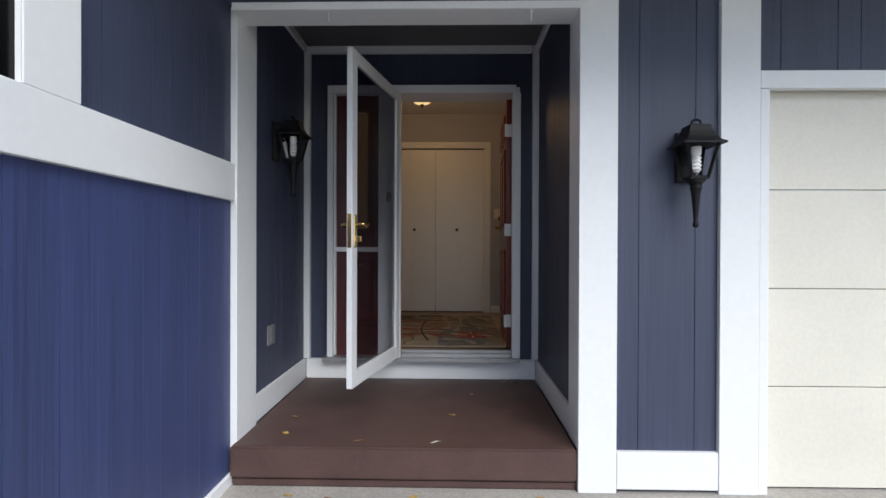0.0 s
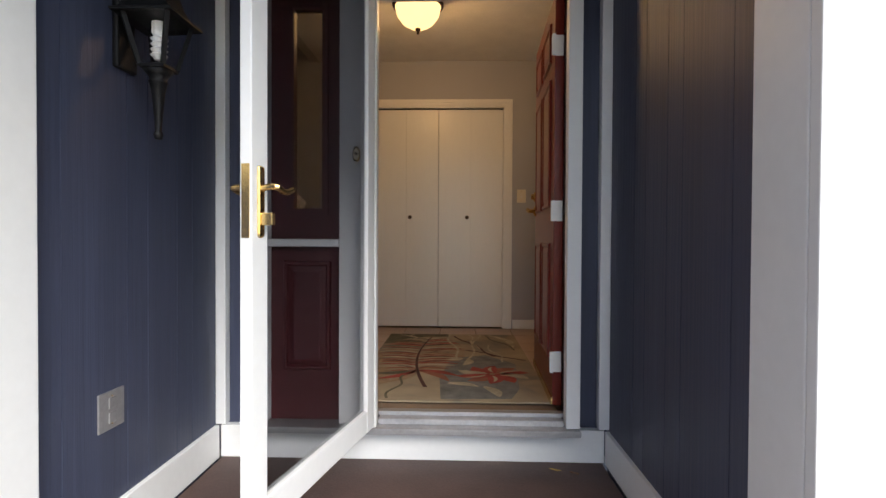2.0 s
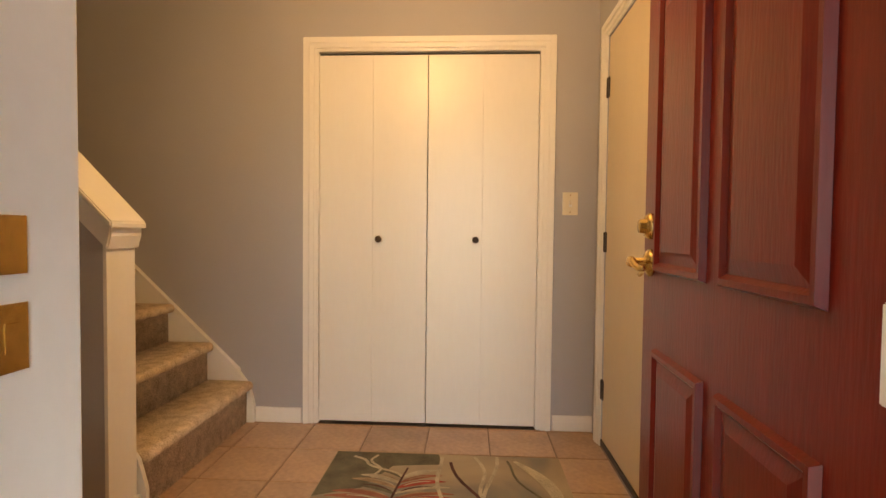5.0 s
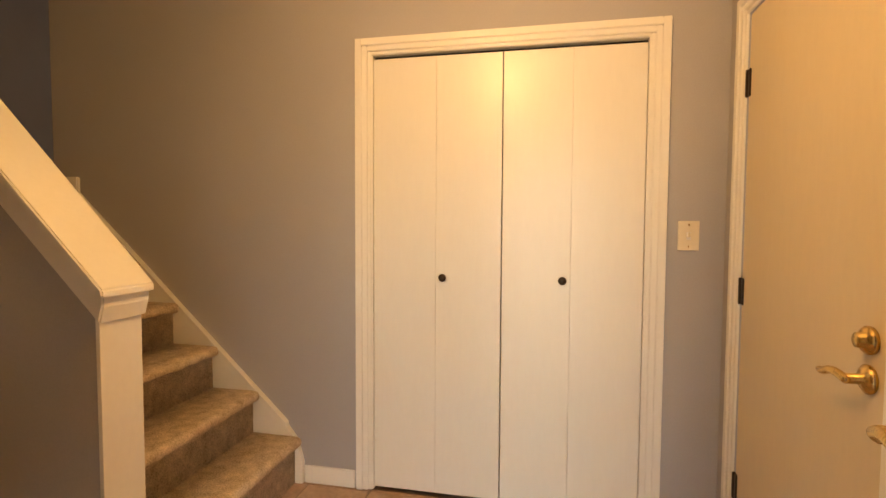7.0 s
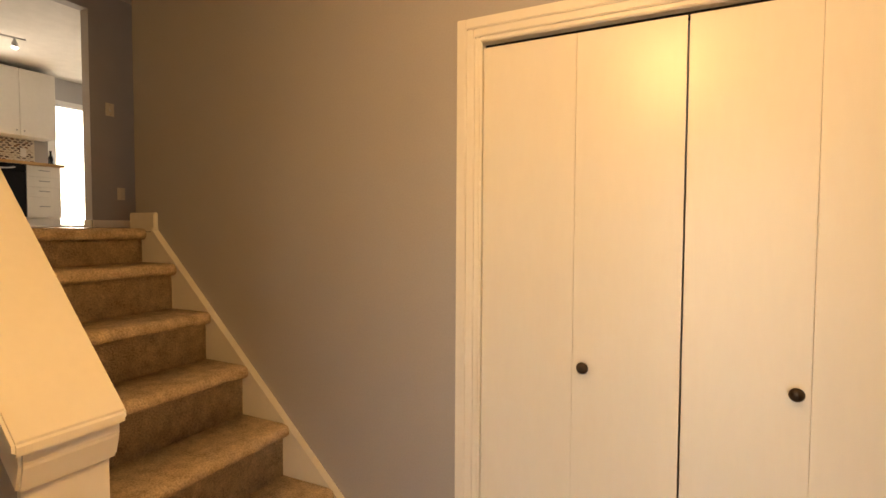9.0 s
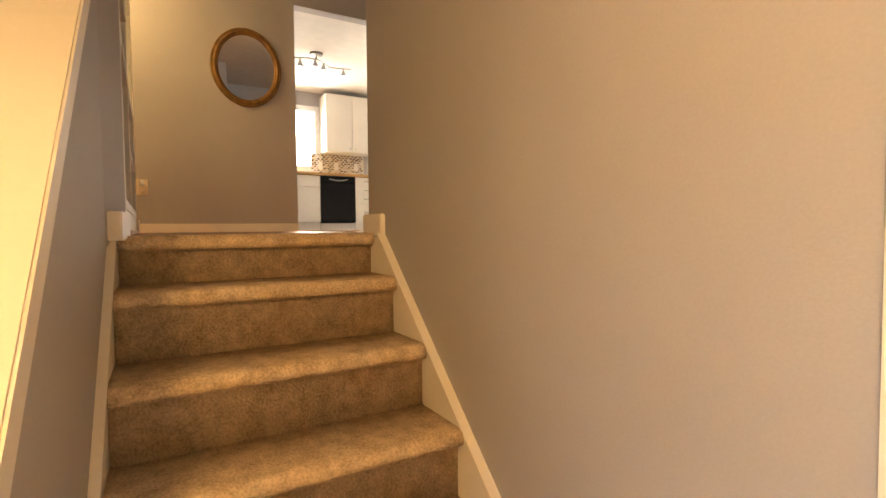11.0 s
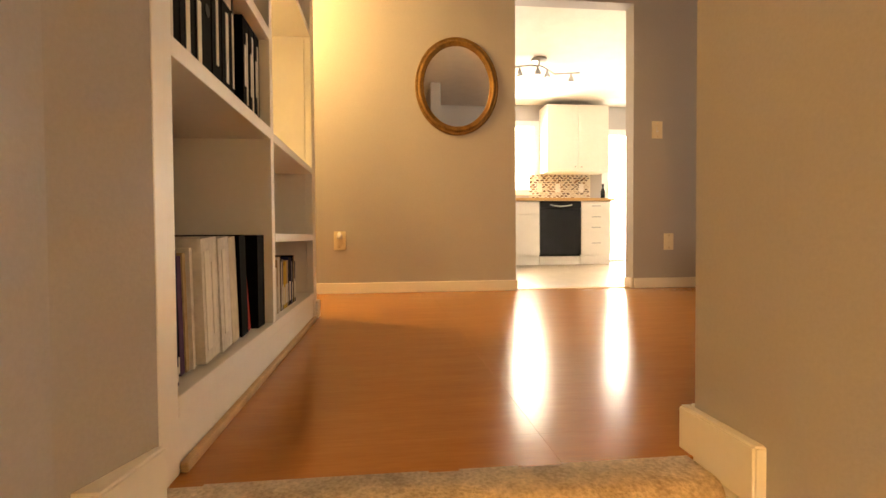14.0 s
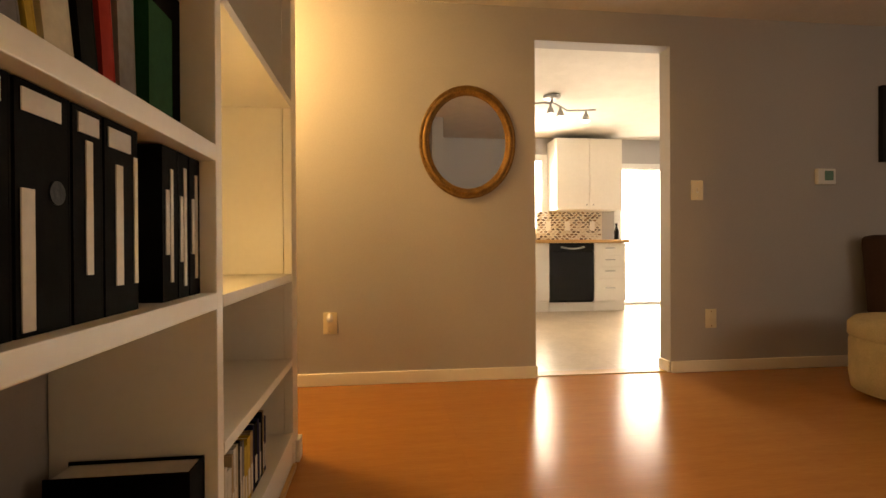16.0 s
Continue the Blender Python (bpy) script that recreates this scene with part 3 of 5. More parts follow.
def foyer_lamp():
    c = (-0.09, -1.32)
    o = empty("ceiling_lamp", (*c, 2.475), "bronze ceiling lamp with a glowing glass bowl", "ceiling lamp")
    T = Matrix.Translation((*c, 0))
    part("canopy", lathe([(0.150, 2.355), (0.168, 2.36), (0.172, 2.372), (0.160, 2.382), (0.120, 2.40), (0.10, 2.43), (0.095, 2.474)], 32, T), BRONZE, o, "dark bronze rim", True)
    b = part("bowl", lathe([(0.012, 2.215), (0.06, 2.225), (0.105, 2.255), (0.138, 2.30), (0.152, 2.356)], 32, T), glow("lit_glass", (1, 0.66, 0.26), 0.9), o, "glowing alabaster glass bowl", True)
    b.visible_shadow = False
    part("finial", lathe([(0.0, 2.175), (0.010, 2.182), (0.006, 2.195), (0.018, 2.205), (0.018, 2.216), (0.0, 2.218)], 14, T), BRONZE, o, "", True)


foyer_lamp()

# ---- stairs ----
RISER_X = [-0.995, -1.217, -1.440, -1.663, -1.884, -2.105, -2.319]
TREAD_Z = [0.0, 0.235, 0.444, 0.656, 0.866, 1.073, 1.278, UP]
SY0, SY1 = -0.930, -0.028


def stairs():
    s = tagged(new("stairs"), "flight of seven steps covered in beige carpet", "stairs", kind="structure")
    for k in range(7):
        x, z0, z1 = RISER_X[k], TREAD_Z[k], TREAD_Z[k + 1]
        xb = RISER_X[k + 1] if k < 6 else x - 0.06
        r = 0.026
        pts = [(xb - 0.002, z0 - 0.1 if k else 0.0), (x, z0 - 0.1 if k else 0.0), (x, z1 - 2 * r)]
        for i in range(9):
            a = -math.pi / 2 + math.pi * i / 8
            pts.append((x + 0.012 + r * math.cos(a), z1 - r + r * math.sin(a)))
        pts += [(xb - 0.002, z1)]
        bm = extrude(pts, "y", SY0 + 0.002, SY1 - 0.002)
        long = [e for e in bm.edges if abs(e.verts[0].co.y - e.verts[1].co.y) > 0.5]
        bmesh.ops.subdivide_edges(bm, edges=long, cuts=34)
        for v in bm.verts:
            n = noise.noise_vector(v.co * 9 + Vector((k * 3.1, 0, 0)))
            if v.co.x > x - 0.02 and v.co.z > z0 + 0.02:
                v.co.x += 0.004 * n.x
                v.co.z += 0.003 * n.z
        for v in bm.verts:
            v.co.y += 0.03 * (-1.0 - x) * (v.co.y - SY1) / (SY0 - SY1)
        part("carpet_step", bm, CARPET, s, "", True)
    for y0, y1, nm in ((SY1, 0.0, "skirt_board"), (-0.949, SY0, "skirt_board")):
        ax = -0.955
        slope = (TREAD_Z[6] - TREAD_Z[2]) / (RISER_X[2] - RISER_X[6])
        z = lambda x: 0.205 + slope * (-0.995 - x)
        pts = [(-2.36, 0.8), (-1.3, 0.0), (ax, 0.0), (ax, 0.10), (-0.985, 0.21), (-1.04, 0.28), (-2.245, UP - 0.018), (-2.36, UP - 0.018)]
        part(nm, skew(extrude(pts, "y", y0, y1)), TRIM_IN, s, "cream stair skirt board")
        part("skirt_cap", skew(extrude([(-1.04, 0.281), (-1.04, 0.297), (-2.243, UP - 0.002), (-2.243, UP - 0.017)], "y", y0 - (0.004 if y0 > -0.5 else 0), y1 + (0.004 if y0 < -0.5 else 0))), TRIM_IN, s)


stairs()
for y0, y1 in ((-0.022, 0.0), (-0.949, -0.936)):
    structure("base_block", (boxes([(-2.42, -2.235, y0, y1, UP - 0.014, UP + 0.075)], 0.004) if y0 > -0.5 else extrude([(-2.215, -0.935), (-2.215, -0.872), (-2.351, -0.854), (-2.351, -0.935)], "z", UP - 0.014, UP + 0.075, 0.004)), TRIM_IN, "cream baseboard block at the stair head", "baseboard")
structure("baseboard_end", box(-2.421, -2.407, 0.002, 0.13, UP, UP + 0.075, 0.003), TRIM_IN, "cream baseboard round the wall end", "baseboard")


def half_wall():
    w = tagged(new("stair_half_wall"), "grey sloping half wall with cream cap along the stairs", "half wall", kind="structure")
    z = lambda x, d=0.0: 1.05 + d + 1.0 * (-0.985 - x)
    part("wall_body", skew(extrude([(-1.0, 0), (-1.0, z(-1.0)), (-2.35, z(-2.35)), (-2.35, 0)], "y", -1.098, -0.950)), WALL, w)
    part("newel_face", box(-0.999, -0.985, -1.100, -0.957, 0, z(-0.985), 0.002), TRIM_IN, w, "cream end post")
    part("newel_base", box(-0.985, -0.973, -1.106, -0.952, 0, 0.085, 0.003), TRIM_IN, w)
    part("cap_moulding", skew(extrude([(-0.977, z(-0.977, -0.045)), (-0.963, z(-0.963, 0.02)), (-0.963, z(-0.963, 0.052)), (-2.35, z(-2.35, 0.052)), (-2.35, z(-2.35, -0.04))], "y", -1.110, -0.946, 0.005)), TRIM_IN, w)
    part("cap", skew(extrude([(-0.950, z(-0.950, 0.053)), (-0.950, z(-0.950, 0.078)), (-2.35, z(-2.35, 0.088)), (-2.35, z(-2.35, 0.053))], "y", -1.124, -0.940, 0.005)), TRIM_IN, w)
    bm = bmesh.new()
    ring = [[bm.verts.new((x, y, v)) for x, y, v in ((-2.20, -0.914, a), (-2.3515, -0.9095, b), (-2.3515, -0.8665, b))] for a, b in ((UP - 0.03, UP - 0.03), (z(-2.20), z(-2.3515)))]
    for q in ring:
        bm.faces.new(q)
    for i in range(3):
        bm.faces.new((ring[0][i], ring[0][(i + 1) % 3], ring[1][(i + 1) % 3], ring[1][i]))
    part("wall_return", bm, WALL, w)
    return w


half_wall()

# ---- upper room shell ----
structure("upper_floor", boxes([(-5.02, -2.375, -3.2, 5.2, UP - 0.2, UP - 0.008), (-2.375, -1.3, 0.12, 5.2, UP - 0.2, UP - 0.008)]), WOOD, "cherry laminate floor of the upper room", "floor")
structure("upper_ceiling", box(-5.0, 1.03, -3.2, 5.2, TOP, TOP + 0.1), CEIL, "white ceiling of the upper room", "ceiling")
structure("wall_mirror", boxes([(-5.075, -4.96, -3.2, 0.353, UP - 0.2, TOP), (-5.075, -4.96, 1.206, 5.2, UP - 0.2, TOP), (-5.075, -4.96, 0.353, 1.206, 3.437, TOP)]), WALL, "grey painted wall with kitchen doorway", "wall")
structure("wall_far_right", box(-5.0, -1.3, 5.2, 5.3, UP, TOP), WALL, "plain grey painted far wall", "wall")
structure("wall_back", box(-1.4, -1.3, 0.12, 5.2, UP - 0.2, TOP), WALL, "grey painted wall behind the stairs", "wall")
structure("wall_hall_end", boxes([(-5.0, -3.4, -3.3, -3.2, UP, TOP), (-3.5, -3.4, -3.2, -1.3, UP, TOP)]), WALL, "grey painted hallway wall", "wall")
structure("wall_over_half", box(-2.45, -2.352, -1.16, -0.9105, UP - 0.2, TOP), WALL, "grey painted wall end beside the bookcase", "wall")
structure("wall_stair_outer", box(-3.4, -2.45, -1.30, -1.20, 0, TOP), WALL, "grey painted wall behind the bookcase", "wall")
for b in ((-4.96, -4.945, -3.2, 0.351, UP, UP + 0.07), (-4.96, -4.945, 1.208, 5.2, UP, UP + 0.07), (-5.075, -4.96, 0.354, 0.366, UP, UP + 0.07), (-5.075, -4.96, 1.193, 1.205, UP, UP + 0.07)):
    structure("baseboard", box(*b, 0.004), TRIM_IN, "cream painted baseboard", "baseboard")
structure("threshold_strip", box(-5.075, -4.975, 0.368, 1.191, UP - 0.007, UP + 0.006, 0.003), BUTCHER, "wood threshold strip in the kitchen doorway", "trim")


# Unseen window added round that lamp; its pane glows on a solid wall.
def unseen_window():
    w = tagged(new("unseen_window_3"), "unseen white framed window added behind the stairs", "window", kind="structure")
    part("window_frame", boxes([(-1.43, -1.402, 2.5, 2.58, 2.0, 3.2), (-1.43, -1.402, 3.82, 3.9, 2.0, 3.2), (-1.43, -1.402, 2.58, 3.82, 3.12, 3.2), (-1.43, -1.402, 2.58, 3.82, 2.0, 2.08)], 0.004), TRIM_IN, w)
    part("pane", box(-1.412, -1.402, 2.58, 3.82, 2.08, 3.12), glow("unseen_pane_glow", (1, 0.95, 0.9), 0.08), w, "glowing pane of the added window")


unseen_window()

# ---- bookcase ----
BX0, BX1, BD = -2.352, -4.0, -3.12
BY, BACK = -0.865, -1.17


def bookcase():
    b = empty("bookcase", (-3.1, -1.0, UP), "cream built-in bookcase, partly filled", "bookcase")
    top = TOP - 0.01
    part("stile", box(-2.42, BX0, BY - 0.03, BY, UP, top, 0.003), TRIM_IN, b, "cream face stile with chipped paint")
    part("stile", box(BX1, -3.905, BY - 0.03, BY, UP, top, 0.003), TRIM_IN, b)
    part("side", box(-2.42, -2.40, BACK, BY - 0.031, UP, top), TRIM_IN, b)
    part("side", box(BX1, -3.905, BACK, BY - 0.031, UP, top), TRIM_IN, b)
    part("divider", box(BD - 0.018, BD + 0.018, BACK, BY - 0.002, 1.563, top, 0.002), TRIM_IN, b)
    part("plinth", box(-3.904, -2.421, BACK, BY - 0.003, UP, 1.527), TRIM_IN, b)
    part("base_strip", box(-3.904, -2.421, BY - 0.002, BY + 0.012, UP, UP + 0.018, 0.004), BUTCHER, b, "thin wood edging strip")
    part("back", box(BX1, BX0, BACK - 0.015, BACK - 0.002, UP, top), WALL, b, "grey wall behind the shelves")
    part("shelf", box(-3.904, -2.421, BACK, BY, 1.528, 1.562, 0.002), TRIM_IN, b)
    for z in (2.132, 2.418, 2.78, 3.15):
        part("shelf", box(BD + 0.019, -2.421, BACK, BY - 0.001, z - 0.032, z, 0.002), TRIM_IN, b)
    for z in (1.826, 2.125, 2.735, 3.15):
        part("shelf", box(-3.904, BD - 0.019, BACK, BY - 0.001, z - 0.026, z, 0.002), TRIM_IN, b)
    part("back_panel", box(-3.903, BD - 0.019, BACK, BACK + 0.008, 1.563, top), TRIM_IN, b, "cream back panel")
    part("end_baseboard", box(BX1 - 0.012, BX1, BACK, BY + 0.014, UP, UP + 0.08, 0.003), TRIM_IN, b)
    part("end_baseboard", box(BX1, BX1 + 0.05, BY + 0.001, BY + 0.014, UP, UP + 0.08, 0.003), TRIM_IN, b)


bookcase()


def shelf_lamp():
    """Small uplight standing behind the divider."""
    o = empty("shelf_lamp", (-3.27, -1.09, 2.125), "small bronze uplight glowing on the bookcase shelf", "lamp")
    T = Matrix.Translation((-3.27, -1.09, 0))
    part("base", lathe([(0.04, 2.1255), (0.042, 2.13), (0.038, 2.136), (0.016, 2.14), (0.014, 2.17), (0.034, 2.18), (0.04, 2.20)], 20, T), BRONZE, o, "", True)
    b = part("bulb", lathe([(0.012, 2.182), (0.02, 2.20), (0.026, 2.235), (0.018, 2.258), (0.0, 2.264)], 16, T), bpy.data.materials["lit_glass"], o, "lit bulb", True)
    b.visible_shadow = False


shelf_lamp()


# ---- mirror and wall fittings ----
def oval_mirror():
    m = empty("wall_mirror_oval", (-4.96, -0.052, 2.824), "oval mirror in a gilt carved frame on grey wall", "mirror")
    ry, rz = 0.283, 0.328
    def ring(prof, seg=64):
        bm = bmesh.new()
        rings = []
        for ins, d in prof:
            rings.append([bm.verts.new((d, (ry - ins) * math.cos(a), (rz - ins) * math.sin(a))) for a in (2 * math.pi * i / seg for i in range(seg))])
        for a, b in zip(rings, rings[1:]):
            for i in range(seg):
                bm.faces.new((a[i], a[(i + 1) % seg], b[(i + 1) % seg], b[i]))
        return bm, rings
    T = Matrix.Translation((-4.959, -0.052, 2.824))
    bm, _ = ring([(0, 0), (0, 0.012), (0.004, 0.018), (0.012, 0.018), (0.016, 0.012), (0.022, 0.022), (0.032, 0.026), (0.042, 0.020), (0.046, 0.012), (0.052, 0.016), (0.058, 0.008), (0.06, 0.004)])
    bmesh.ops.transform(bm, matrix=T, verts=bm.verts)
    part("frame", bm, GOLD, m, "carved gilt oval frame", True)
    bm, rings = ring([(0.056, 0.0), (0.056, 0.006)])
    bm.faces.new(rings[-1])
    bmesh.ops.transform(bm, matrix=T, verts=bm.verts)
    part("glass", bm, MIRROR, m, "mirror glass")


oval_mirror()
o = outlet("outlet", (-4.959, -0.842, 1.79), 90, "ivory outlet with a plugged-in night light", IVORY, 0.078, 0.122)
part("night_light", lathe([(0.014, 0), (0.018, 0.01), (0.018, 0.026), (0.010, 0.044), (0.0, 0.048)], 14, pose(-4.935, -0.842, 1.80)), WHITE_P, o, "white night light", True)
outlet("outlet", (-4.959, 1.47, 1.765), 90, "ivory outlet plate on the grey wall", IVORY, 0.072, 0.118)
outlet("light_switch", (-4.959, 1.38, 2.557), 90, "ivory light switch plate beside the kitchen doorway", IVORY, 0.078, 0.122, "light switch")


def thermostat():
    t = empty("thermostat", (-4.959, 2.245, 2.65), "white thermostat with a green display", "thermostat")
    part("case", box(-4.959, -4.93, 2.185, 2.31, 2.60, 2.70, 0.006), WHITE_P, t)
    part("display", box(-4.93, -4.927, 2.23, 2.29, 2.625, 2.685), mat("lcd_green", (0.16, 0.30, 0.25), 0.2, 0.05), t, "greenish display")


thermostat()


def picture():
    p = empty("framed_picture", (-4.95, 2.88, 3.0), "framed picture with black frame and white mat", "picture")
    y0, y1, z0, z1, w = 2.645, 3.145, 2.75, 3.24, 0.035
    part("frame", boxes([(-4.959, -4.93, y0, y0 + w, z0, z1), (-4.959, -4.93, y1 - w, y1, z0, z1), (-4.959, -4.93, y0 + w, y1 - w, z0, z0 + w), (-4.959, -4.93, y0 + w, y1 - w, z1 - w, z1)]), BLACK, p)
    part("mat", box(-4.959, -4.945, y0 + w, y1 - w, z0 + w, z1 - w), WHITE_P, p, "white mat")
    part("print", box(-4.945, -4.943, y0 + 0.14, y1 - 0.14, z0 + 0.12, z1 - 0.12), ALU, p, "grey print")


picture()


def ottoman():
    o = empty("ottoman", (-4.25, 2.185, UP), "round cream upholstered ottoman on the wood floor", "ottoman")
    c = mat("cream_fabric", (0.50, 0.42, 0.27), 0.85, 0.12, 12, 180, 0.4)
    T = Matrix.Translation((-4.25, 2.185, UP))
    part("body", lathe([(0.30, 0.02), (0.335, 0.03), (0.345, 0.10), (0.345, 0.28), (0.34, 0.30)], 48, T), c, o, "", True)
    part("cushion", lathe([(0.34, 0.30), (0.35, 0.31), (0.35, 0.37), (0.32, 0.40), (0.0, 0.415)], 48, T), c, o, "", True)
    for k in range(4):
        a = math.pi / 4 + k * math.pi / 2
        part("foot", lathe([(0.02, 0), (0.025, 0.025)], 10, T @ Matrix.Translation((0.25 * math.cos(a), 0.25 * math.sin(a), 0))), BLACK, o)


ottoman()


def armchair():
    a = empty("armchair", (-4.3, 3.1, UP), "dark brown upholstered armchair behind the ottoman", "armchair")
    c = mat("dark_brown_fabric", (0.045, 0.022, 0.018), 0.85, 0.2, 10, 150, 0.3)
    part("seat", box(-4.76, -4.15, 2.72, 3.45, UP + 0.14, UP + 0.45, 0.05, seg=3), c, a)
    bm = box(0, 0.17, 2.50, 3.60, 0, 0.72, 0.06, seg=3)
    bmesh.ops.transform(bm, matrix=pose(-4.925, 0, UP + 0.12), verts=bm.verts)
    for v in bm.verts:
        if v.co.y < 2.8:
            v.co.y -= 0.10 * (v.co.z - UP - 0.3)
    part("backrest", bm, c, a)
    for y in (2.57, 3.45):
        part("arm", box(-4.76, -4.2, y, y + 0.14, UP + 0.14, UP + 0.6, 0.05, seg=3), c, a)
    for x in (-4.7, -4.25):
        for y in (2.65, 3.5):
            part("leg", lathe([(0.018, 0), (0.028, 0.15)], 10, Matrix.Translation((x, y, UP))), BLACK, a)


armchair()


def hall_lamp():
    o = empty("ceiling_lamp", (-4.42, -1.45, TOP), "glowing flush ceiling lamp in the hallway", "ceiling lamp")
    T = Matrix.Translation((-4.42, -1.45, 0))
    part("canopy", lathe([(0.15, TOP - 0.05), (0.165, TOP - 0.04), (0.15, TOP - 0.001)], 24, T), BRONZE, o, "", True)
    b = part("bowl", lathe([(0.0, TOP - 0.13), (0.08, TOP - 0.12), (0.14, TOP - 0.05)], 24, T), bpy.data.materials["lit_glass"], o, "glowing glass bowl", True)
    b.visible_shadow = False


hall_lamp()

# ---- kitchen ----
KX = -8.40
structure("kitchen_floor", box(-8.5, -5.02, -1.4, 5.2, UP - 0.2, UP - 0.012), KITCHEN_FLOOR, "kitchen floor of pale stone-look tiles", "floor")
structure("kitchen_ceiling", box(-8.5, -5.0, -1.4, 5.2, TOP, TOP + 0.1), CEIL, "white kitchen ceiling", "ceiling")
structure("wall_kitchen", boxes([(KX - 0.1, KX, -1.4, 0.60, UP, TOP), (KX - 0.1, KX, 0.60, 1.53, UP, 2.45), (KX - 0.1, KX, 0.60, 1.53, 3.34, TOP), (KX - 0.1, KX, 1.53, 2.60, UP, TOP), (KX - 0.1, KX, 2.60, 4.1, 3.24, TOP), (KX - 0.1, KX, 4.1, 5.2, UP, TOP),
                                 (-8.4, -5.0, -1.5, -1.4, UP, TOP), (-8.4, -5.0, 5.2, 5.3, UP, TOP)]), WALL, "grey painted kitchen walls", "wall")
structure("backdrop", box(KX - 2.6, KX - 2.55, -3, 7, 0, 6), glow("bright_outdoors", (1, 0.93, 0.84), 0.32), "bright daylight outside the kitchen", "backdrop")


def kitchen_openings():
    d = tagged(new("door_sliding"), "white sliding patio door, overexposed daylight outside", "patio door", kind="structure")
    part("frame", boxes([(KX - 0.05, KX + 0.015, 2.51, 2.61, UP, 3.31), (KX - 0.05, KX + 0.015, 4.08, 4.18, UP, 3.31), (KX - 0.05, KX + 0.015, 2.61, 4.08, 3.24, 3.31), (KX - 0.05, KX + 0.015, 2.61, 4.08, UP - 0.01, UP + 0.03), (KX - 0.04, KX, 3.45, 3.53, UP + 0.03, 3.24)], 0.004), TRIM, d)
    p = part("pane", box(KX - 0.03, KX - 0.022, 2.61, 4.08, UP + 0.03, 3.24), PANE, d)
    p.visible_shadow = False
    w = tagged(new("window_2"), "white kitchen window with bright daylight", "window", kind="structure")
    part("window_frame", boxes([(KX - 0.05, KX + 0.012, 0.53, 0.61, 2.38, 3.41), (KX - 0.05, KX + 0.012, 1.52, 1.60, 2.38, 3.41), (KX - 0.05, KX + 0.012, 0.61, 1.52, 3.33, 3.41), (KX - 0.05, KX + 0.012, 0.61, 1.52, 2.38, 2.46)], 0.004), TRIM, w)
    p = part("pane", box(KX - 0.03, KX - 0.022, 0.61, 1.52, 2.46, 3.33), PANE, w)
    p.visible_shadow = False


kitchen_openings()


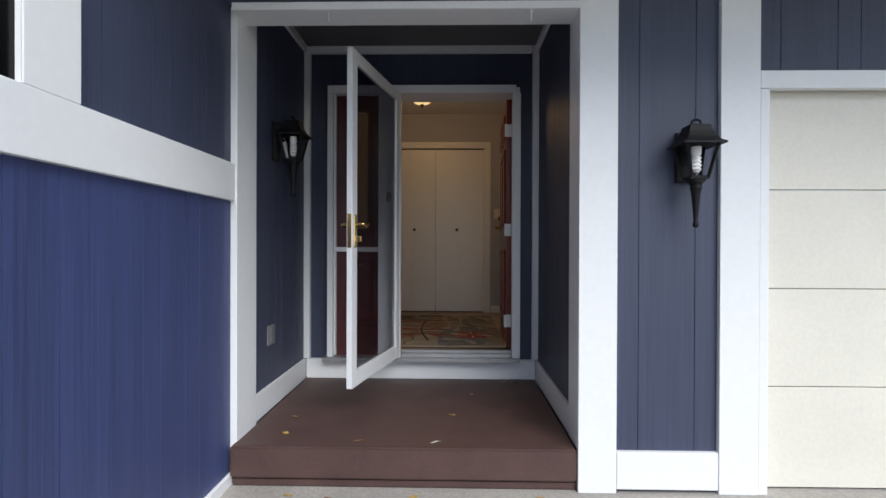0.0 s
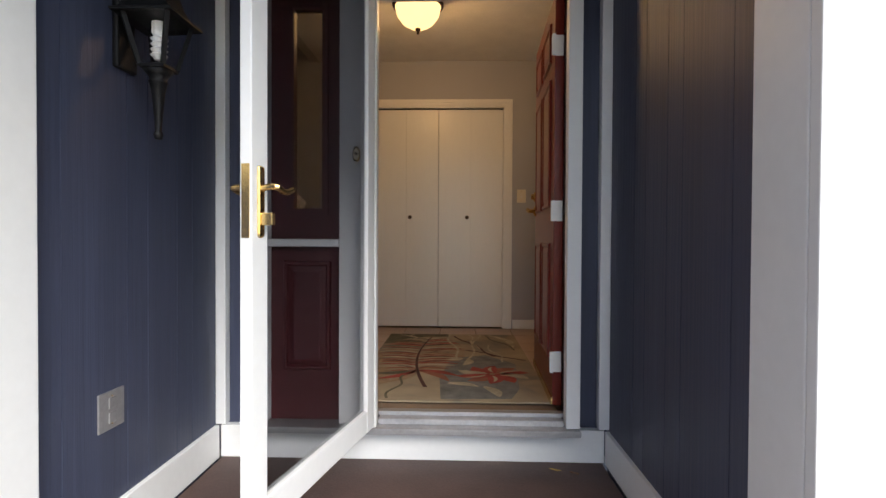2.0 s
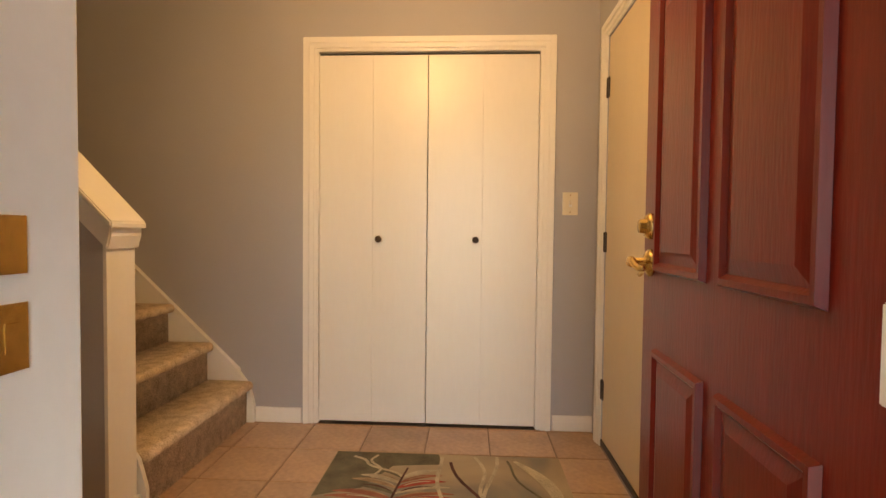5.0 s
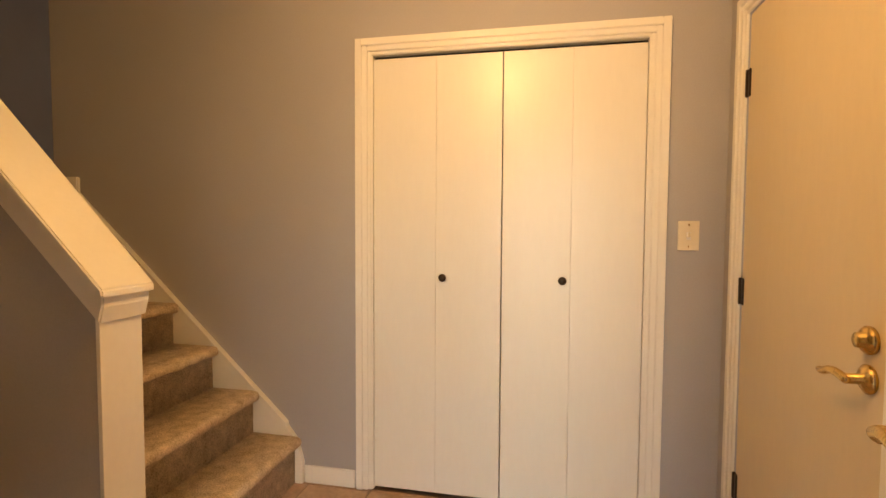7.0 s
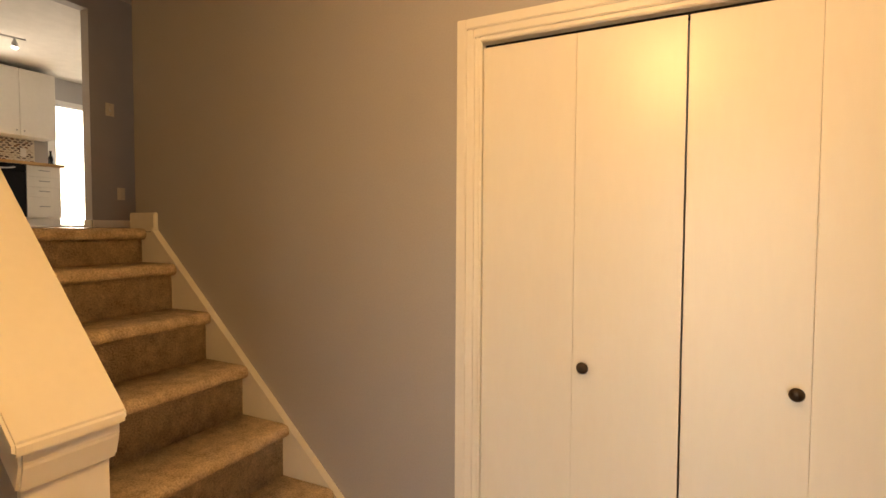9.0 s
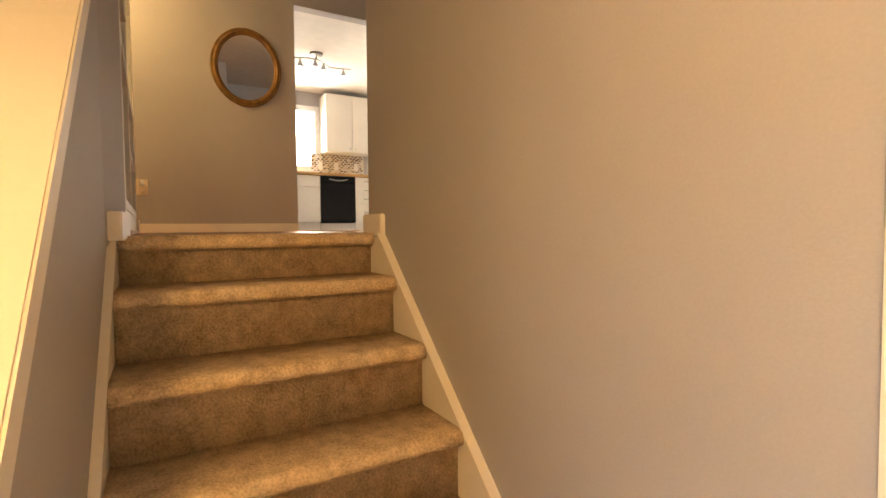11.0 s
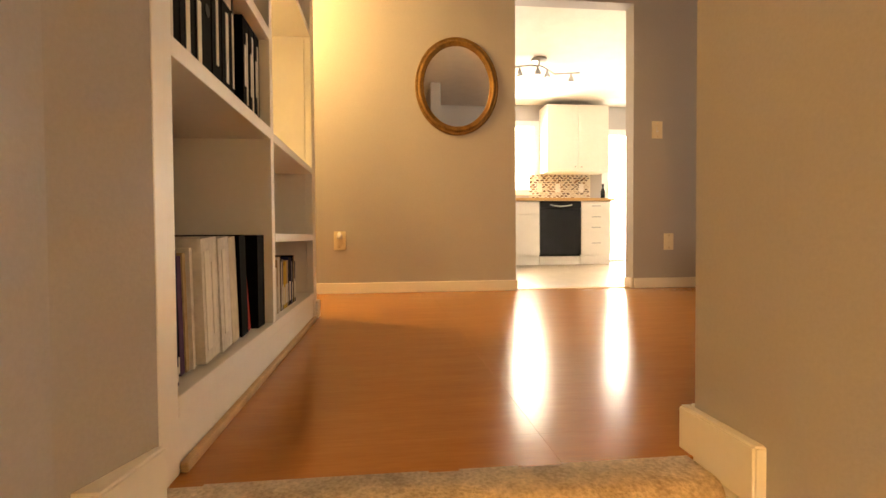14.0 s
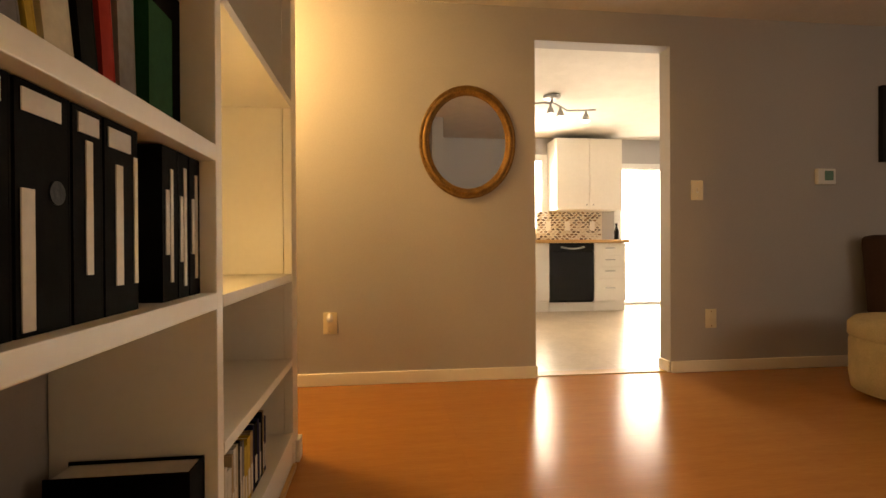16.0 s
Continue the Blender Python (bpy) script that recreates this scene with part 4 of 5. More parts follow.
def kitchen_units():
    def unit(y0, y1, rows, label):
        u = empty("base_cabinet", (-7.95, (y0 + y1) / 2, UP), label, "cabinet", "kitchen base units")
        part("body", box(KX + 0.002, -7.80, y0 + 0.002, y1 - 0.002, UP + 0.115, 2.252), CABINET, u)
        part("toe_kick", box(KX + 0.05, -7.81, y0 + 0.002, y1 - 0.002, UP, UP + 0.113), CABINET, u)
        for z0, z1 in rows:
            f = part("drawer_front", box(-7.799, -7.78, y0 + 0.003, y1 - 0.003, z0, z1, 0.002), CABINET, u)
            part("handle", box(-7.779, -7.765, (y0 + y1) / 2 - 0.06, (y0 + y1) / 2 + 0.06, (z0 + z1) / 2 + 0.01, (z0 + z1) / 2 + 0.022, 0.003), ALU, f, "slim metal handle")
        return u
    unit(1.96, 2.36, ((1.565, 1.83), (1.834, 1.965), (1.969, 2.10), (2.104, 2.245)), "white base cabinet with four drawers")
    unit(0.60, 1.41, ((1.565, 2.08), (2.084, 2.245)), "white sink base cabinet")
    unit(-0.4, 0.598, ((1.565, 2.245),), "white base cabinet with door")
    d = empty("dishwasher", (-7.95, 1.684, UP), "black built-in dishwasher with curved handle", "dishwasher")
    part("body", box(KX + 0.01, -7.80, 1.418, 1.95, UP + 0.11, 2.252), BLACK, d)
    part("door", box(-7.799, -7.77, 1.415, 1.953, 1.565, 2.155, 0.004), BLACK_GLOSS, d, "glossy black door")
    part("control_panel", box(-7.799, -7.765, 1.415, 1.953, 2.159, 2.252, 0.004), BLACK_GLOSS, d)
    bm = bmesh.new()
    for k in range(31):
        u = -1 + k / 15
        bmesh.ops.create_uvsphere(bm, u_segments=8, v_segments=6, radius=0.013, matrix=Matrix.Translation((-7.75 + 0.0, 1.684 + 0.13 * u, 2.185 + 0.018 * u * u)) @ Matrix.Diagonal((1, 1.4, 0.8, 1)))
    part("handle", bm, ALU, d, "curved grey handle", True)
    part("toe_kick", box(-8.0, -7.81, 1.415, 1.953, UP, UP + 0.105), CABINET, d, "white toe kick")
    w = empty("worktop", (-7.95, 1.0, 2.254), "butcher block worktop with pale edge", "worktop")
    part("slab", box(KX + 0.001, -7.74, -0.4, 2.395, 2.254, 2.292, 0.004), BUTCHER, w)
    a = empty("upper_cabinet", (-8.1, 1.8, 2.8), "white double-door wall cabinet", "cabinet")
    part("body", box(KX + 0.001, -8.075, 1.60, 2.455, 2.67, 3.56), CABINET, a)
    for y0, y1 in ((1.602, 2.026), (2.030, 2.453)):
        f = part("door", box(-8.073, -8.055, y0, y1, 2.672, 3.558, 0.003), CABINET, a)
        ky = y1 - 0.04 if y0 < 1.7 else y0 + 0.04
        part("knob", lathe([(0.006, 0), (0.010, 0.016), (0.0, 0.02)], 10, pose(-8.055, ky, 2.73, 0, 90)), ALU, f, "small metal knob")
    b = empty("bottle", (-8.0, 2.22, 2.292), "dark bottle on the worktop", "bottle")
    part("body", lathe([(0.028, 2.292), (0.03, 2.30), (0.03, 2.40), (0.012, 2.44), (0.012, 2.475)], 14, Matrix.Translation((-7.97, 2.335, 0))), BLACK_GLOSS, b, "", True)
    part("cap", lathe([(0.014, 2.475), (0.014, 2.495), (0, 2.496)], 12, Matrix.Translation((-7.97, 2.335, 0))), BLACK, b)


kitchen_units()


def backsplash():
    s = empty("backsplash", (KX, 1.95, 2.3), "river-stone mosaic backsplash in brown and white", "backsplash")
    part("bed", box(KX + 0.001, KX + 0.006, 1.45, 2.34, 2.293, 2.668), mat("pale_grout", (0.7, 0.66, 0.58), 0.8, 0.05), s, "pale grout bed")
    tones = [mat("pebble_" + n, c, 0.35, 0.15, 20, 80, 0.1) for n, c in (("brown", (0.10, 0.055, 0.035)), ("tan", (0.28, 0.17, 0.10)), ("white", (0.62, 0.56, 0.47)), ("grey", (0.22, 0.19, 0.17)))]
    rnd = random.Random(5)
    for j in range(12):
        for i in range(14):
            y, z = 1.475 + i * 0.064 + (0.032 if j % 2 else 0) + rnd.uniform(-0.006, 0.006), 2.308 + j * 0.031 + rnd.uniform(-0.004, 0.004)
            if y > 2.31 or z > 2.655:
                continue
            m = Matrix.Translation((KX + 0.006, y, z)) @ pose(0, 0, 0, rnd.uniform(-25, 25)) @ Matrix.Diagonal((1, rnd.uniform(0.8, 1.15), rnd.uniform(0.8, 1.1), 1))
            bm = lathe([(0.026, 0), (0.024, 0.006), (0.012, 0.010)], 7, m @ pose(0, 0, 0, 0, 90) @ Matrix.Diagonal((0.52, 1, 1, 1)))
            part("pebble", bm, rnd.choice(tones), s)
    for y in (1.60, 1.86, 2.20):
        part("socket_plate", box(KX + 0.016, KX + 0.022, y - 0.035, y + 0.035, 2.42, 2.54, 0.002), WHITE_P, s, "white socket plate")


backsplash()


def track_light():
    t = empty("track_light", (-6.75, 1.25, TOP), "chrome ceiling track with four lit spot heads", "track light")
    part("canopy", lathe([(0.07, TOP - 0.03), (0.08, TOP - 0.02), (0.08, TOP - 0.001)], 24, Matrix.Translation((-6.62, 1.04, 0))), ALU, t, "", True)
    bulb = glow("lit_bulb", (1, 0.95, 0.85), 1.5)
    pts = [(-6.72, 0.72), (-6.62, 0.95), (-6.64, 1.08), (-6.86, 1.28), (-6.80, 1.55)]
    for p, q in zip(pts, pts[1:]):
        v = Vector((q[0] - p[0], q[1] - p[1], 0))
        M = Matrix.Translation((p[0], p[1], TOP - 0.07)) @ v.to_track_quat("Z", "Y").to_matrix().to_4x4()
        part("rail", lathe([(0.009, 0), (0.009, v.length)], 8, M), ALU, t)
    part("stem", lathe([(0.012, TOP - 0.08), (0.012, TOP - 0.02)], 8, Matrix.Translation((-6.62, 1.04, 0))), ALU, t)
    for x, y in ((-6.70, 0.86), (-6.63, 1.03), (-6.72, 1.16), (-6.83, 1.46)):
        h = part("spot_head", lathe([(0.036, TOP - 0.17), (0.03, TOP - 0.13), (0.014, TOP - 0.10), (0.008, TOP - 0.07)], 14, Matrix.Translation((x, y, 0))), ALU, t, "", True)
        part("bulb", lathe([(0.0, TOP - 0.20), (0.028, TOP - 0.185), (0.034, TOP - 0.171)], 14, Matrix.Translation((x, y, 0))), bulb, h, "lit bulb", True)


track_light()


# ---- rug ----
def rug():
    X0, X1, Y0, Y1, Z = -0.39, 0.665, -2.17, -0.365, 0.0
    r = empty("rug", (0.13, -1.27, 0), "cream and grey rug with fern and red flower", "rug")
    m = bpy.data.materials.new("rug_ground")
    m.use_nodes = True
    nt = m.node_tree
    n, l = nt.nodes, nt.links
    b = n["Principled BSDF"]
    b.inputs["Roughness"].default_value = 0.95
    tc, big, fine, ramp = n.new("ShaderNodeTexCoord"), n.new("ShaderNodeTexNoise"), n.new("ShaderNodeTexNoise"), n.new("ShaderNodeValToRGB")
    big.inputs["Scale"].default_value, big.inputs["Detail"].default_value, big.inputs["Distortion"].default_value = 2.1, 3, 0.6
    fine.inputs["Scale"].default_value = 300
    l.new(tc.outputs["Object"], big.inputs["Vector"])
    l.new(tc.outputs["Object"], fine.inputs["Vector"])
    l.new(big.outputs[0], ramp.inputs[0])
    e = ramp.color_ramp.elements
    e[0].position, e[0].color = 0.36, (0.22, 0.20, 0.16, 1)
    e[1].position, e[1].color = 0.62, (0.45, 0.36, 0.23, 1)
    mid = e.new(0.46)
    mid.color = (0.35, 0.28, 0.19, 1)
    l.new(ramp.outputs[0], b.inputs["Base Color"])
    bp = n.new("ShaderNodeBump")
    bp.inputs["Strength"].default_value, bp.inputs["Distance"].default_value = 0.6, 0.004
    l.new(fine.outputs[0], bp.inputs["Height"])
    l.new(bp.outputs[0], b.inputs["Normal"])
    part("carpet", box(X0, X1, Y0, Y1, Z + 0.0005, Z + 0.010, 0.003), m, r)
    wool = lambda name, c: mat(name, c, 0.95, 0.3, 12, 260, 0.6)
    OLIVE, RUST, CREAM, RED_W, GREY_W, DARK, TAN = (wool("wool_olive", (0.16, 0.14, 0.085)), wool("wool_rust", (0.36, 0.13, 0.075)), wool("wool_cream", (0.55, 0.47, 0.32)), wool("wool_red", (0.42, 0.075, 0.05)),
                                                  wool("wool_grey", (0.24, 0.235, 0.21)), wool("wool_dark", (0.10, 0.038, 0.028)), wool("wool_tan", (0.42, 0.29, 0.17)))
    ZT = Z + 0.0102

    def strip(pts, widths, material, lift, name):
        bm = bmesh.new()
        rows = []
        for i, (p, w) in enumerate(zip(pts, widths)):
            a, c = pts[max(0, i - 1)], pts[min(len(pts) - 1, i + 1)]
            d = Vector((c[0] - a[0], c[1] - a[1]))
            d.normalize()
            nx, ny = -d.y * w / 2, d.x * w / 2
            rows.append((bm.verts.new((p[0] + nx, p[1] + ny, ZT + lift)), bm.verts.new((p[0] - nx, p[1] - ny, ZT + lift))))
        for a, c in zip(rows, rows[1:]):
            bm.faces.new((a[0], a[1], c[1], c[0]))
        ext = bmesh.ops.extrude_face_region(bm, geom=bm.faces[:])
        bmesh.ops.translate(bm, vec=(0, 0, 0.0012), verts=[v for v in ext["geom"] if isinstance(v, bmesh.types.BMVert)])
        part(name, bm, material, r)

    def leaf(p, q, w, material, lift, bend=0.15, name="leaf"):
        d = Vector((q[0] - p[0], q[1] - p[1]))
        nrm = Vector((-d.y, d.x))
        pts, ws = [], []
        for i in range(8):
            u = i / 7
            c = Vector(p) + d * u + nrm * bend * math.sin(math.pi * u)
            pts.append((c.x, c.y))
            ws.append(max(0.003, w * math.sin(math.pi * min(1, 0.06 + u * 0.94)) ** 0.8))
        strip(pts, ws, material, lift, name)

    def patch(outline, material, name="patch"):
        part(name, extrude(outline, "z", ZT - 0.0006, ZT + 0.0005), material, r)
    # blocks of ground colour
    patch([(-0.385, -0.37), (0.10, -0.37), (0.12, -0.47), (-0.10, -0.50), (-0.20, -0.70), (-0.385, -0.78)], OLIVE)
    patch([(0.14, -1.25), (0.38, -1.15), (0.56, -1.40), (0.52, -1.95), (0.46, -2.12), (0.10, -2.14), (0.08, -1.75)], GREY_W)
    patch([(-0.385, -1.55), (-0.25, -1.50), (-0.20, -1.85), (-0.385, -2.0)], TAN)
    # fern
    stem = [(-0.03 - 0.10 * math.sin(u * 2.2) + 0.12 * u * u, -0.52 - 1.42 * u) for u in (i / 16 for i in range(17))]
    strip(stem, [0.008 + 0.014 * i / 16 for i in range(17)], DARK, 0.002, "fern_stem")
    rnd = random.Random(3)
    for i in range(2, 25):
        u = i / 32
        x, y = -0.03 - 0.10 * math.sin(u * 2.2) + 0.12 * u * u, -0.52 - 1.42 * u
        length = 0.10 + 0.25 * math.sin(math.pi * min(1, i / 27))
        for s in (-1, 1):
            colour = rnd.choice((RUST, OLIVE, RUST, RED_W, CREAM, TAN))
            tip = (max(-0.375, x + s * length * 0.95), y + 0.07 + 0.03 * rnd.random() - 0.004 * i)
            leaf((x, y), tip, 0.026 + 0.012 * rnd.random(), colour, 0.0008, 0.10 * s)
            leaf((x + s * 0.02, y - 0.024), (x + s * length * 0.7, y + 0.02), 0.010, (CREAM, DARK, TAN)[i % 3], 0.0011, 0.10 * s)
    for k, (dx, dy) in enumerate(((-0.22, -0.20), (-0.16, -0.28), (0.20, -0.24), (0.25, -0.12), (-0.28, -0.08))):
        leaf((stem[12][0], stem[12][1]), (stem[12][0] + dx, stem[12][1] + dy), 0.06, (RED_W, TAN, RUST, RED_W, OLIVE)[k], 0.0014, 0.1)
    # flower
    fx, fy = 0.395, -1.66
    for k in range(10):
        a = 2 * math.pi * k / 10 + 0.2
        leaf((fx, fy), (fx + 0.225 * math.cos(a), fy + 0.20 * math.sin(a)), 0.095, (RED_W, RUST, RED_W, RED_W, CREAM)[k % 5], 0.0012 + 0.0003 * (k % 3), 0.12, "petal")
    leaf((fx - 0.02, fy), (fx + 0.02, fy), 0.03, TAN, 0.003, 0.0, "flower_heart")
    for k in range(6):
        a = 2 * math.pi * k / 6 + 0.5
        leaf((fx + 0.05 * math.cos(a), fy + 0.045 * math.sin(a)), (fx + 0.19 * math.cos(a), fy + 0.165 * math.sin(a)), 0.02, CREAM, 0.0026, 0.12, "petal_vein")
    # pale stems and dark twigs
    for p, q, w, c in (((0.10, -0.40), (0.20, -1.25), 0.016, CREAM), ((0.28, -0.38), (0.33, -0.95), 0.016, CREAM), ((0.36, -0.38), (0.26, -1.30), 0.016, CREAM), ((0.40, -0.80), (0.50, -1.35), 0.013, CREAM),
                       ((0.16, -0.45), (0.45, -1.20), 0.014, DARK), ((0.26, -1.0), (0.62, -1.30), 0.014, DARK), ((0.40, -0.42), (0.62, -0.98), 0.010, OLIVE), ((-0.30, -0.42), (-0.05, -0.60), 0.014, CREAM), ((-0.20, -0.40), (-0.15, -0.62), 0.012, CREAM),
                       ((-0.36, -1.1), (-0.30, -1.95), 0.016, TAN), ((-0.12, -1.7), (-0.18, -2.14), 0.014, OLIVE)):
        d = (q[0] - p[0], q[1] - p[1])
        pts = [(p[0] + d[0] * u + 0.02 * math.sin(9 * u + p[0] * 20), p[1] + d[1] * u) for u in (i / 12 for i in range(13))]
        strip(pts, [w] * 13, c, 0.0016, "twig")
    for p, q in (((0.22, -1.26), (0.10, -1.30)), ((0.26, -1.28), (0.22, -1.45)), ((0.13, -1.86), (0.30, -1.92)), ((0.33, -1.92), (0.40, -2.10)), ((0.45, -0.42), (0.60, -0.90))):
        leaf(p, q, 0.06, CREAM, 0.0018, 0.12)


rug()


# ---- porch litter ----
def litter():
    rnd = random.Random(8)
    dry = [mat("dry_leaf_" + n, c, 0.8, 0.2, 30, 90, 0.2) for n, c in (("yellow", (0.45, 0.30, 0.08)), ("brown", (0.20, 0.10, 0.05)), ("pale", (0.55, 0.50, 0.42)))]
    spots = [(-0.73, -3.24, 0.05, 0), (-0.70, -3.50, 0.045, 0), (0.22, -3.18, 0.04, 0), (0.13, -3.61, 0.05, 2), (0.57, -3.10, 0.05, 1), (-0.28, -3.60, 0.05, 1), (-0.15, -3.30, 0.03, 1), (0.35, -2.75, 0.02, 2), (0.70, -2.45, 0.04, 1), (0.62, -2.42, 0.05, 0)]
    at_foot = [(-0.60 + 0.21 * k, -3.76 - 0.03 * (k % 3), 0.05, k % 3) for k in range(7)] + [(1.05, -3.78, 0.06, 0), (1.32, -3.76, 0.05, 1), (1.75, -3.80, 0.06, 0)]
    for x, y, s, k in spots + at_foot:
        z = DECK if y > -3.7 else GROUND
        bm = bmesh.new()
        a0 = rnd.uniform(0, 6)
        ring = [bm.verts.new((x + s * (0.6 if i % 2 else 0.42) * math.cos(a0 + i * 0.785) * 0.9, y + s * 0.28 * math.sin(i * 0.785), z + 0.003 + 0.006 * rnd.random())) for i in range(8)]
        bm.faces.new(ring)
        ext = bmesh.ops.extrude_face_region(bm, geom=bm.faces[:])
        bmesh.ops.translate(bm, vec=(0, 0, 0.0015), verts=[v for v in ext["geom"] if isinstance(v, bmesh.types.BMVert)])
        tagged(part("fallen_leaf", bm, dry[k]), "small dry leaf lying on the brown porch" if y > -3.7 else "dry leaf lying on concrete below the porch", "leaf", "litter on the porch")


litter()


# ---- books and binders ----
PAPER = mat("white_paper", (0.72, 0.69, 0.62), 0.7, 0.05, 10, 90, 0.05)
COVERS = {n: mat("cover_" + n, c, 0.75, 0.12, 12, 60, 0.05, spec=0.06) for n, c in (("black", (0.0035, 0.0035, 0.004)), ("navy", (0.016, 0.022, 0.075)), ("white", (0.68, 0.65, 0.60)), ("red", (0.42, 0.04, 0.03)), ("green", (0.012, 0.075, 0.03)),
                                                                         ("yellow", (0.62, 0.42, 0.08)), ("tan", (0.44, 0.33, 0.20)), ("grey", (0.25, 0.24, 0.24)), ("purple", (0.13, 0.07, 0.16)), ("cream", (0.62, 0.55, 0.42)))}


def book(x, w, z, h, depth, colour, label, lean=0.0, strips=(), name="book", category="book", front=-0.895, hole=False):
    """Spine towards +y at front; x is the edge nearer the stairs, width runs to -x; lean in degrees towards -x."""
    o = new(name)
    M = Matrix.Translation((x, front, z)) @ pose(0, 0, 0, 0, -lean, 0)
    o.matrix_basis = M
    tagged(o, label, category)
    def P(n, bm, m, lab=""):
        bmesh.ops.transform(bm, matrix=M, verts=bm.verts)
        return part(n, bm, m, o, lab)
    t = min(0.003, w / 5)
    P("front_board", box(-t, 0, -depth, 0, 0, h), COVERS[colour])
    P("back_board", box(-w, -w + t, -depth, 0, 0, h), COVERS[colour])
    P("spine", box(-w + t, -t, -t, -0.0003, 0, h), COVERS[colour])
    P("page_block", box(-w + t, -t, -depth + 0.004, -t - 0.002, 0.004, h - 0.006), PAPER, "page block")
    for u0, u1, v0, v1 in strips:
        P("spine_label", box(-w * u1, -w * u0, 0.0, 0.0015, h * v0, h * v1), PAPER, "white spine label")
    if hole:
        P("finger_hole", lathe([(0.013, 0), (0.013, 0.0015)], 16, pose(-w * 0.72, 0.0, h * 0.58, -90)), BLACK)
    return o


Z1, Z2, Z3 = 1.562, 2.132, 2.418
BL = "black binder with white spine labels on the bookcase"
for x, w, st, hole in ((-2.455, 0.075, ((0.4, 0.6, 0.1, 0.9),), False), (-2.535, 0.070, ((0.35, 0.6, 0.1, 0.85), (0.2, 0.8, 0.88, 0.97)), False), (-2.61, 0.085, ((0.08, 0.30, 0.02, 0.58), (0.1, 0.8, 0.88, 0.97)), True), (-2.70, 0.06, ((0.4, 0.62, 0.22, 0.85), (0.15, 0.85, 0.88, 0.97)), False),
                       (-2.765, 0.085, ((0.30, 0.5, 0.15, 0.78), (0.1, 0.75, 0.86, 0.96), (0.86, 0.97, 0.15, 0.85)), False), (-2.93, 0.06, ((0.2, 0.42, 0.3, 0.72), (0.5, 0.66, 0.12, 0.86)), False), (-2.993, 0.045, ((0.15, 0.4, 0.25, 0.7), (0.5, 0.75, 0.08, 0.9)), False), (-3.043, 0.05, ((0.2, 0.42, 0.3, 0.7), (0.5, 0.72, 0.12, 0.88)), False)):
    book(x, w, Z2, 0.252, 0.25, "black", BL, 0, st, "binder", "binder", hole=hole)
for x, w, h, c, lean, f in ((-2.45, 0.03, 0.24, "grey", 9, -0.90), (-2.49, 0.032, 0.27, "white", 10, -0.90), (-2.53, 0.03, 0.25, "cream", 10, -0.90), (-2.57, 0.012, 0.26, "black", 11, -0.90), (-2.59, 0.04, 0.28, "grey", 11, -0.90), (-2.64, 0.014, 0.27, "yellow", 11, -0.90), (-2.665, 0.05, 0.28, "cream", 10, -0.90),
                        (-2.73, 0.035, 0.29, "black", 8, -0.90), (-2.775, 0.03, 0.22, "red", 6, -0.90), (-2.815, 0.045, 0.21, "grey", 3, -0.90), (-2.90, 0.085, 0.185, "green", 0, -0.90)):
    book(x, w, Z3 + (0.004 if lean else 0), h, 0.19, c, c + " upright book on the upper shelf", -lean, (), front=f)
book(-2.992, 0.105, Z3, 0.27, 0.22, "black", "wide black album at the end of the shelf", 0, (), front=-0.93)
for x, w, h, c, lean, st, f, nm in ((-2.455, 0.030, 0.255, "navy", 0, ((0.1, 0.9, 0.03, 0.14),), -0.89, "binder"), (-2.492, 0.024, 0.245, "black", 2, ((0.1, 0.9, 0.03, 0.16),), -0.90, "book"), (-2.52, 0.018, 0.235, "purple", 3, (), -0.90, "book"), (-2.545, 0.014, 0.24, "tan", 3, (), -0.90, "book"), (-2.565, 0.012, 0.25, "white", 3, (), -0.895, "book"),
                                (-2.60, 0.085, 0.268, "white", 4, ((0.15, 0.45, 0.1, 0.9), (0.6, 0.8, 0.2, 0.8)), -0.885, "binder"), (-2.70, 0.07, 0.268, "white", 5, ((0.3, 0.6, 0.15, 0.9),), -0.885, "binder"), (-2.79, 0.05, 0.27, "cream", 6, (), -0.89, "binder"),
                                (-2.865, 0.055, 0.275, "black", 4, (), -0.89, "binder"), (-2.928, 0.026, 0.25, "red", 13, ((0.0, 1.0, 0.86, 1.0),), -0.893, "book"), (-3.02, 0.075, 0.285, "black", 0, (), -0.89, "binder")):
    book(x, w, Z1 + 0.006 if lean else Z1, h * 0.91, 0.24, c, c + " " + nm + " standing on the bottom shelf", -lean, st, nm, nm, front=f)
rnd_books = random.Random(12)
x = -3.15
for c in ("grey", "navy", "purple", "cream", "white", "white", "tan", "white", "cream", "black", "white", "grey", "yellow", "yellow", "tan", "navy", "black", "navy", "grey", "black", "tan", "navy"):
    w = rnd_books.uniform(0.014, 0.034)
    h = rnd_books.uniform(0.15, 0.19)
    if x - w < -3.78:
        break
    book(x, w - 0.002, Z1, h, 0.14, c, "small " + c + " cased disc on the bottom shelf", 0, (((0.2, 0.8, 0.1, 0.5),) if rnd_books.random() < 0.5 else ()), "disc_case", "disc case")
    x -= w

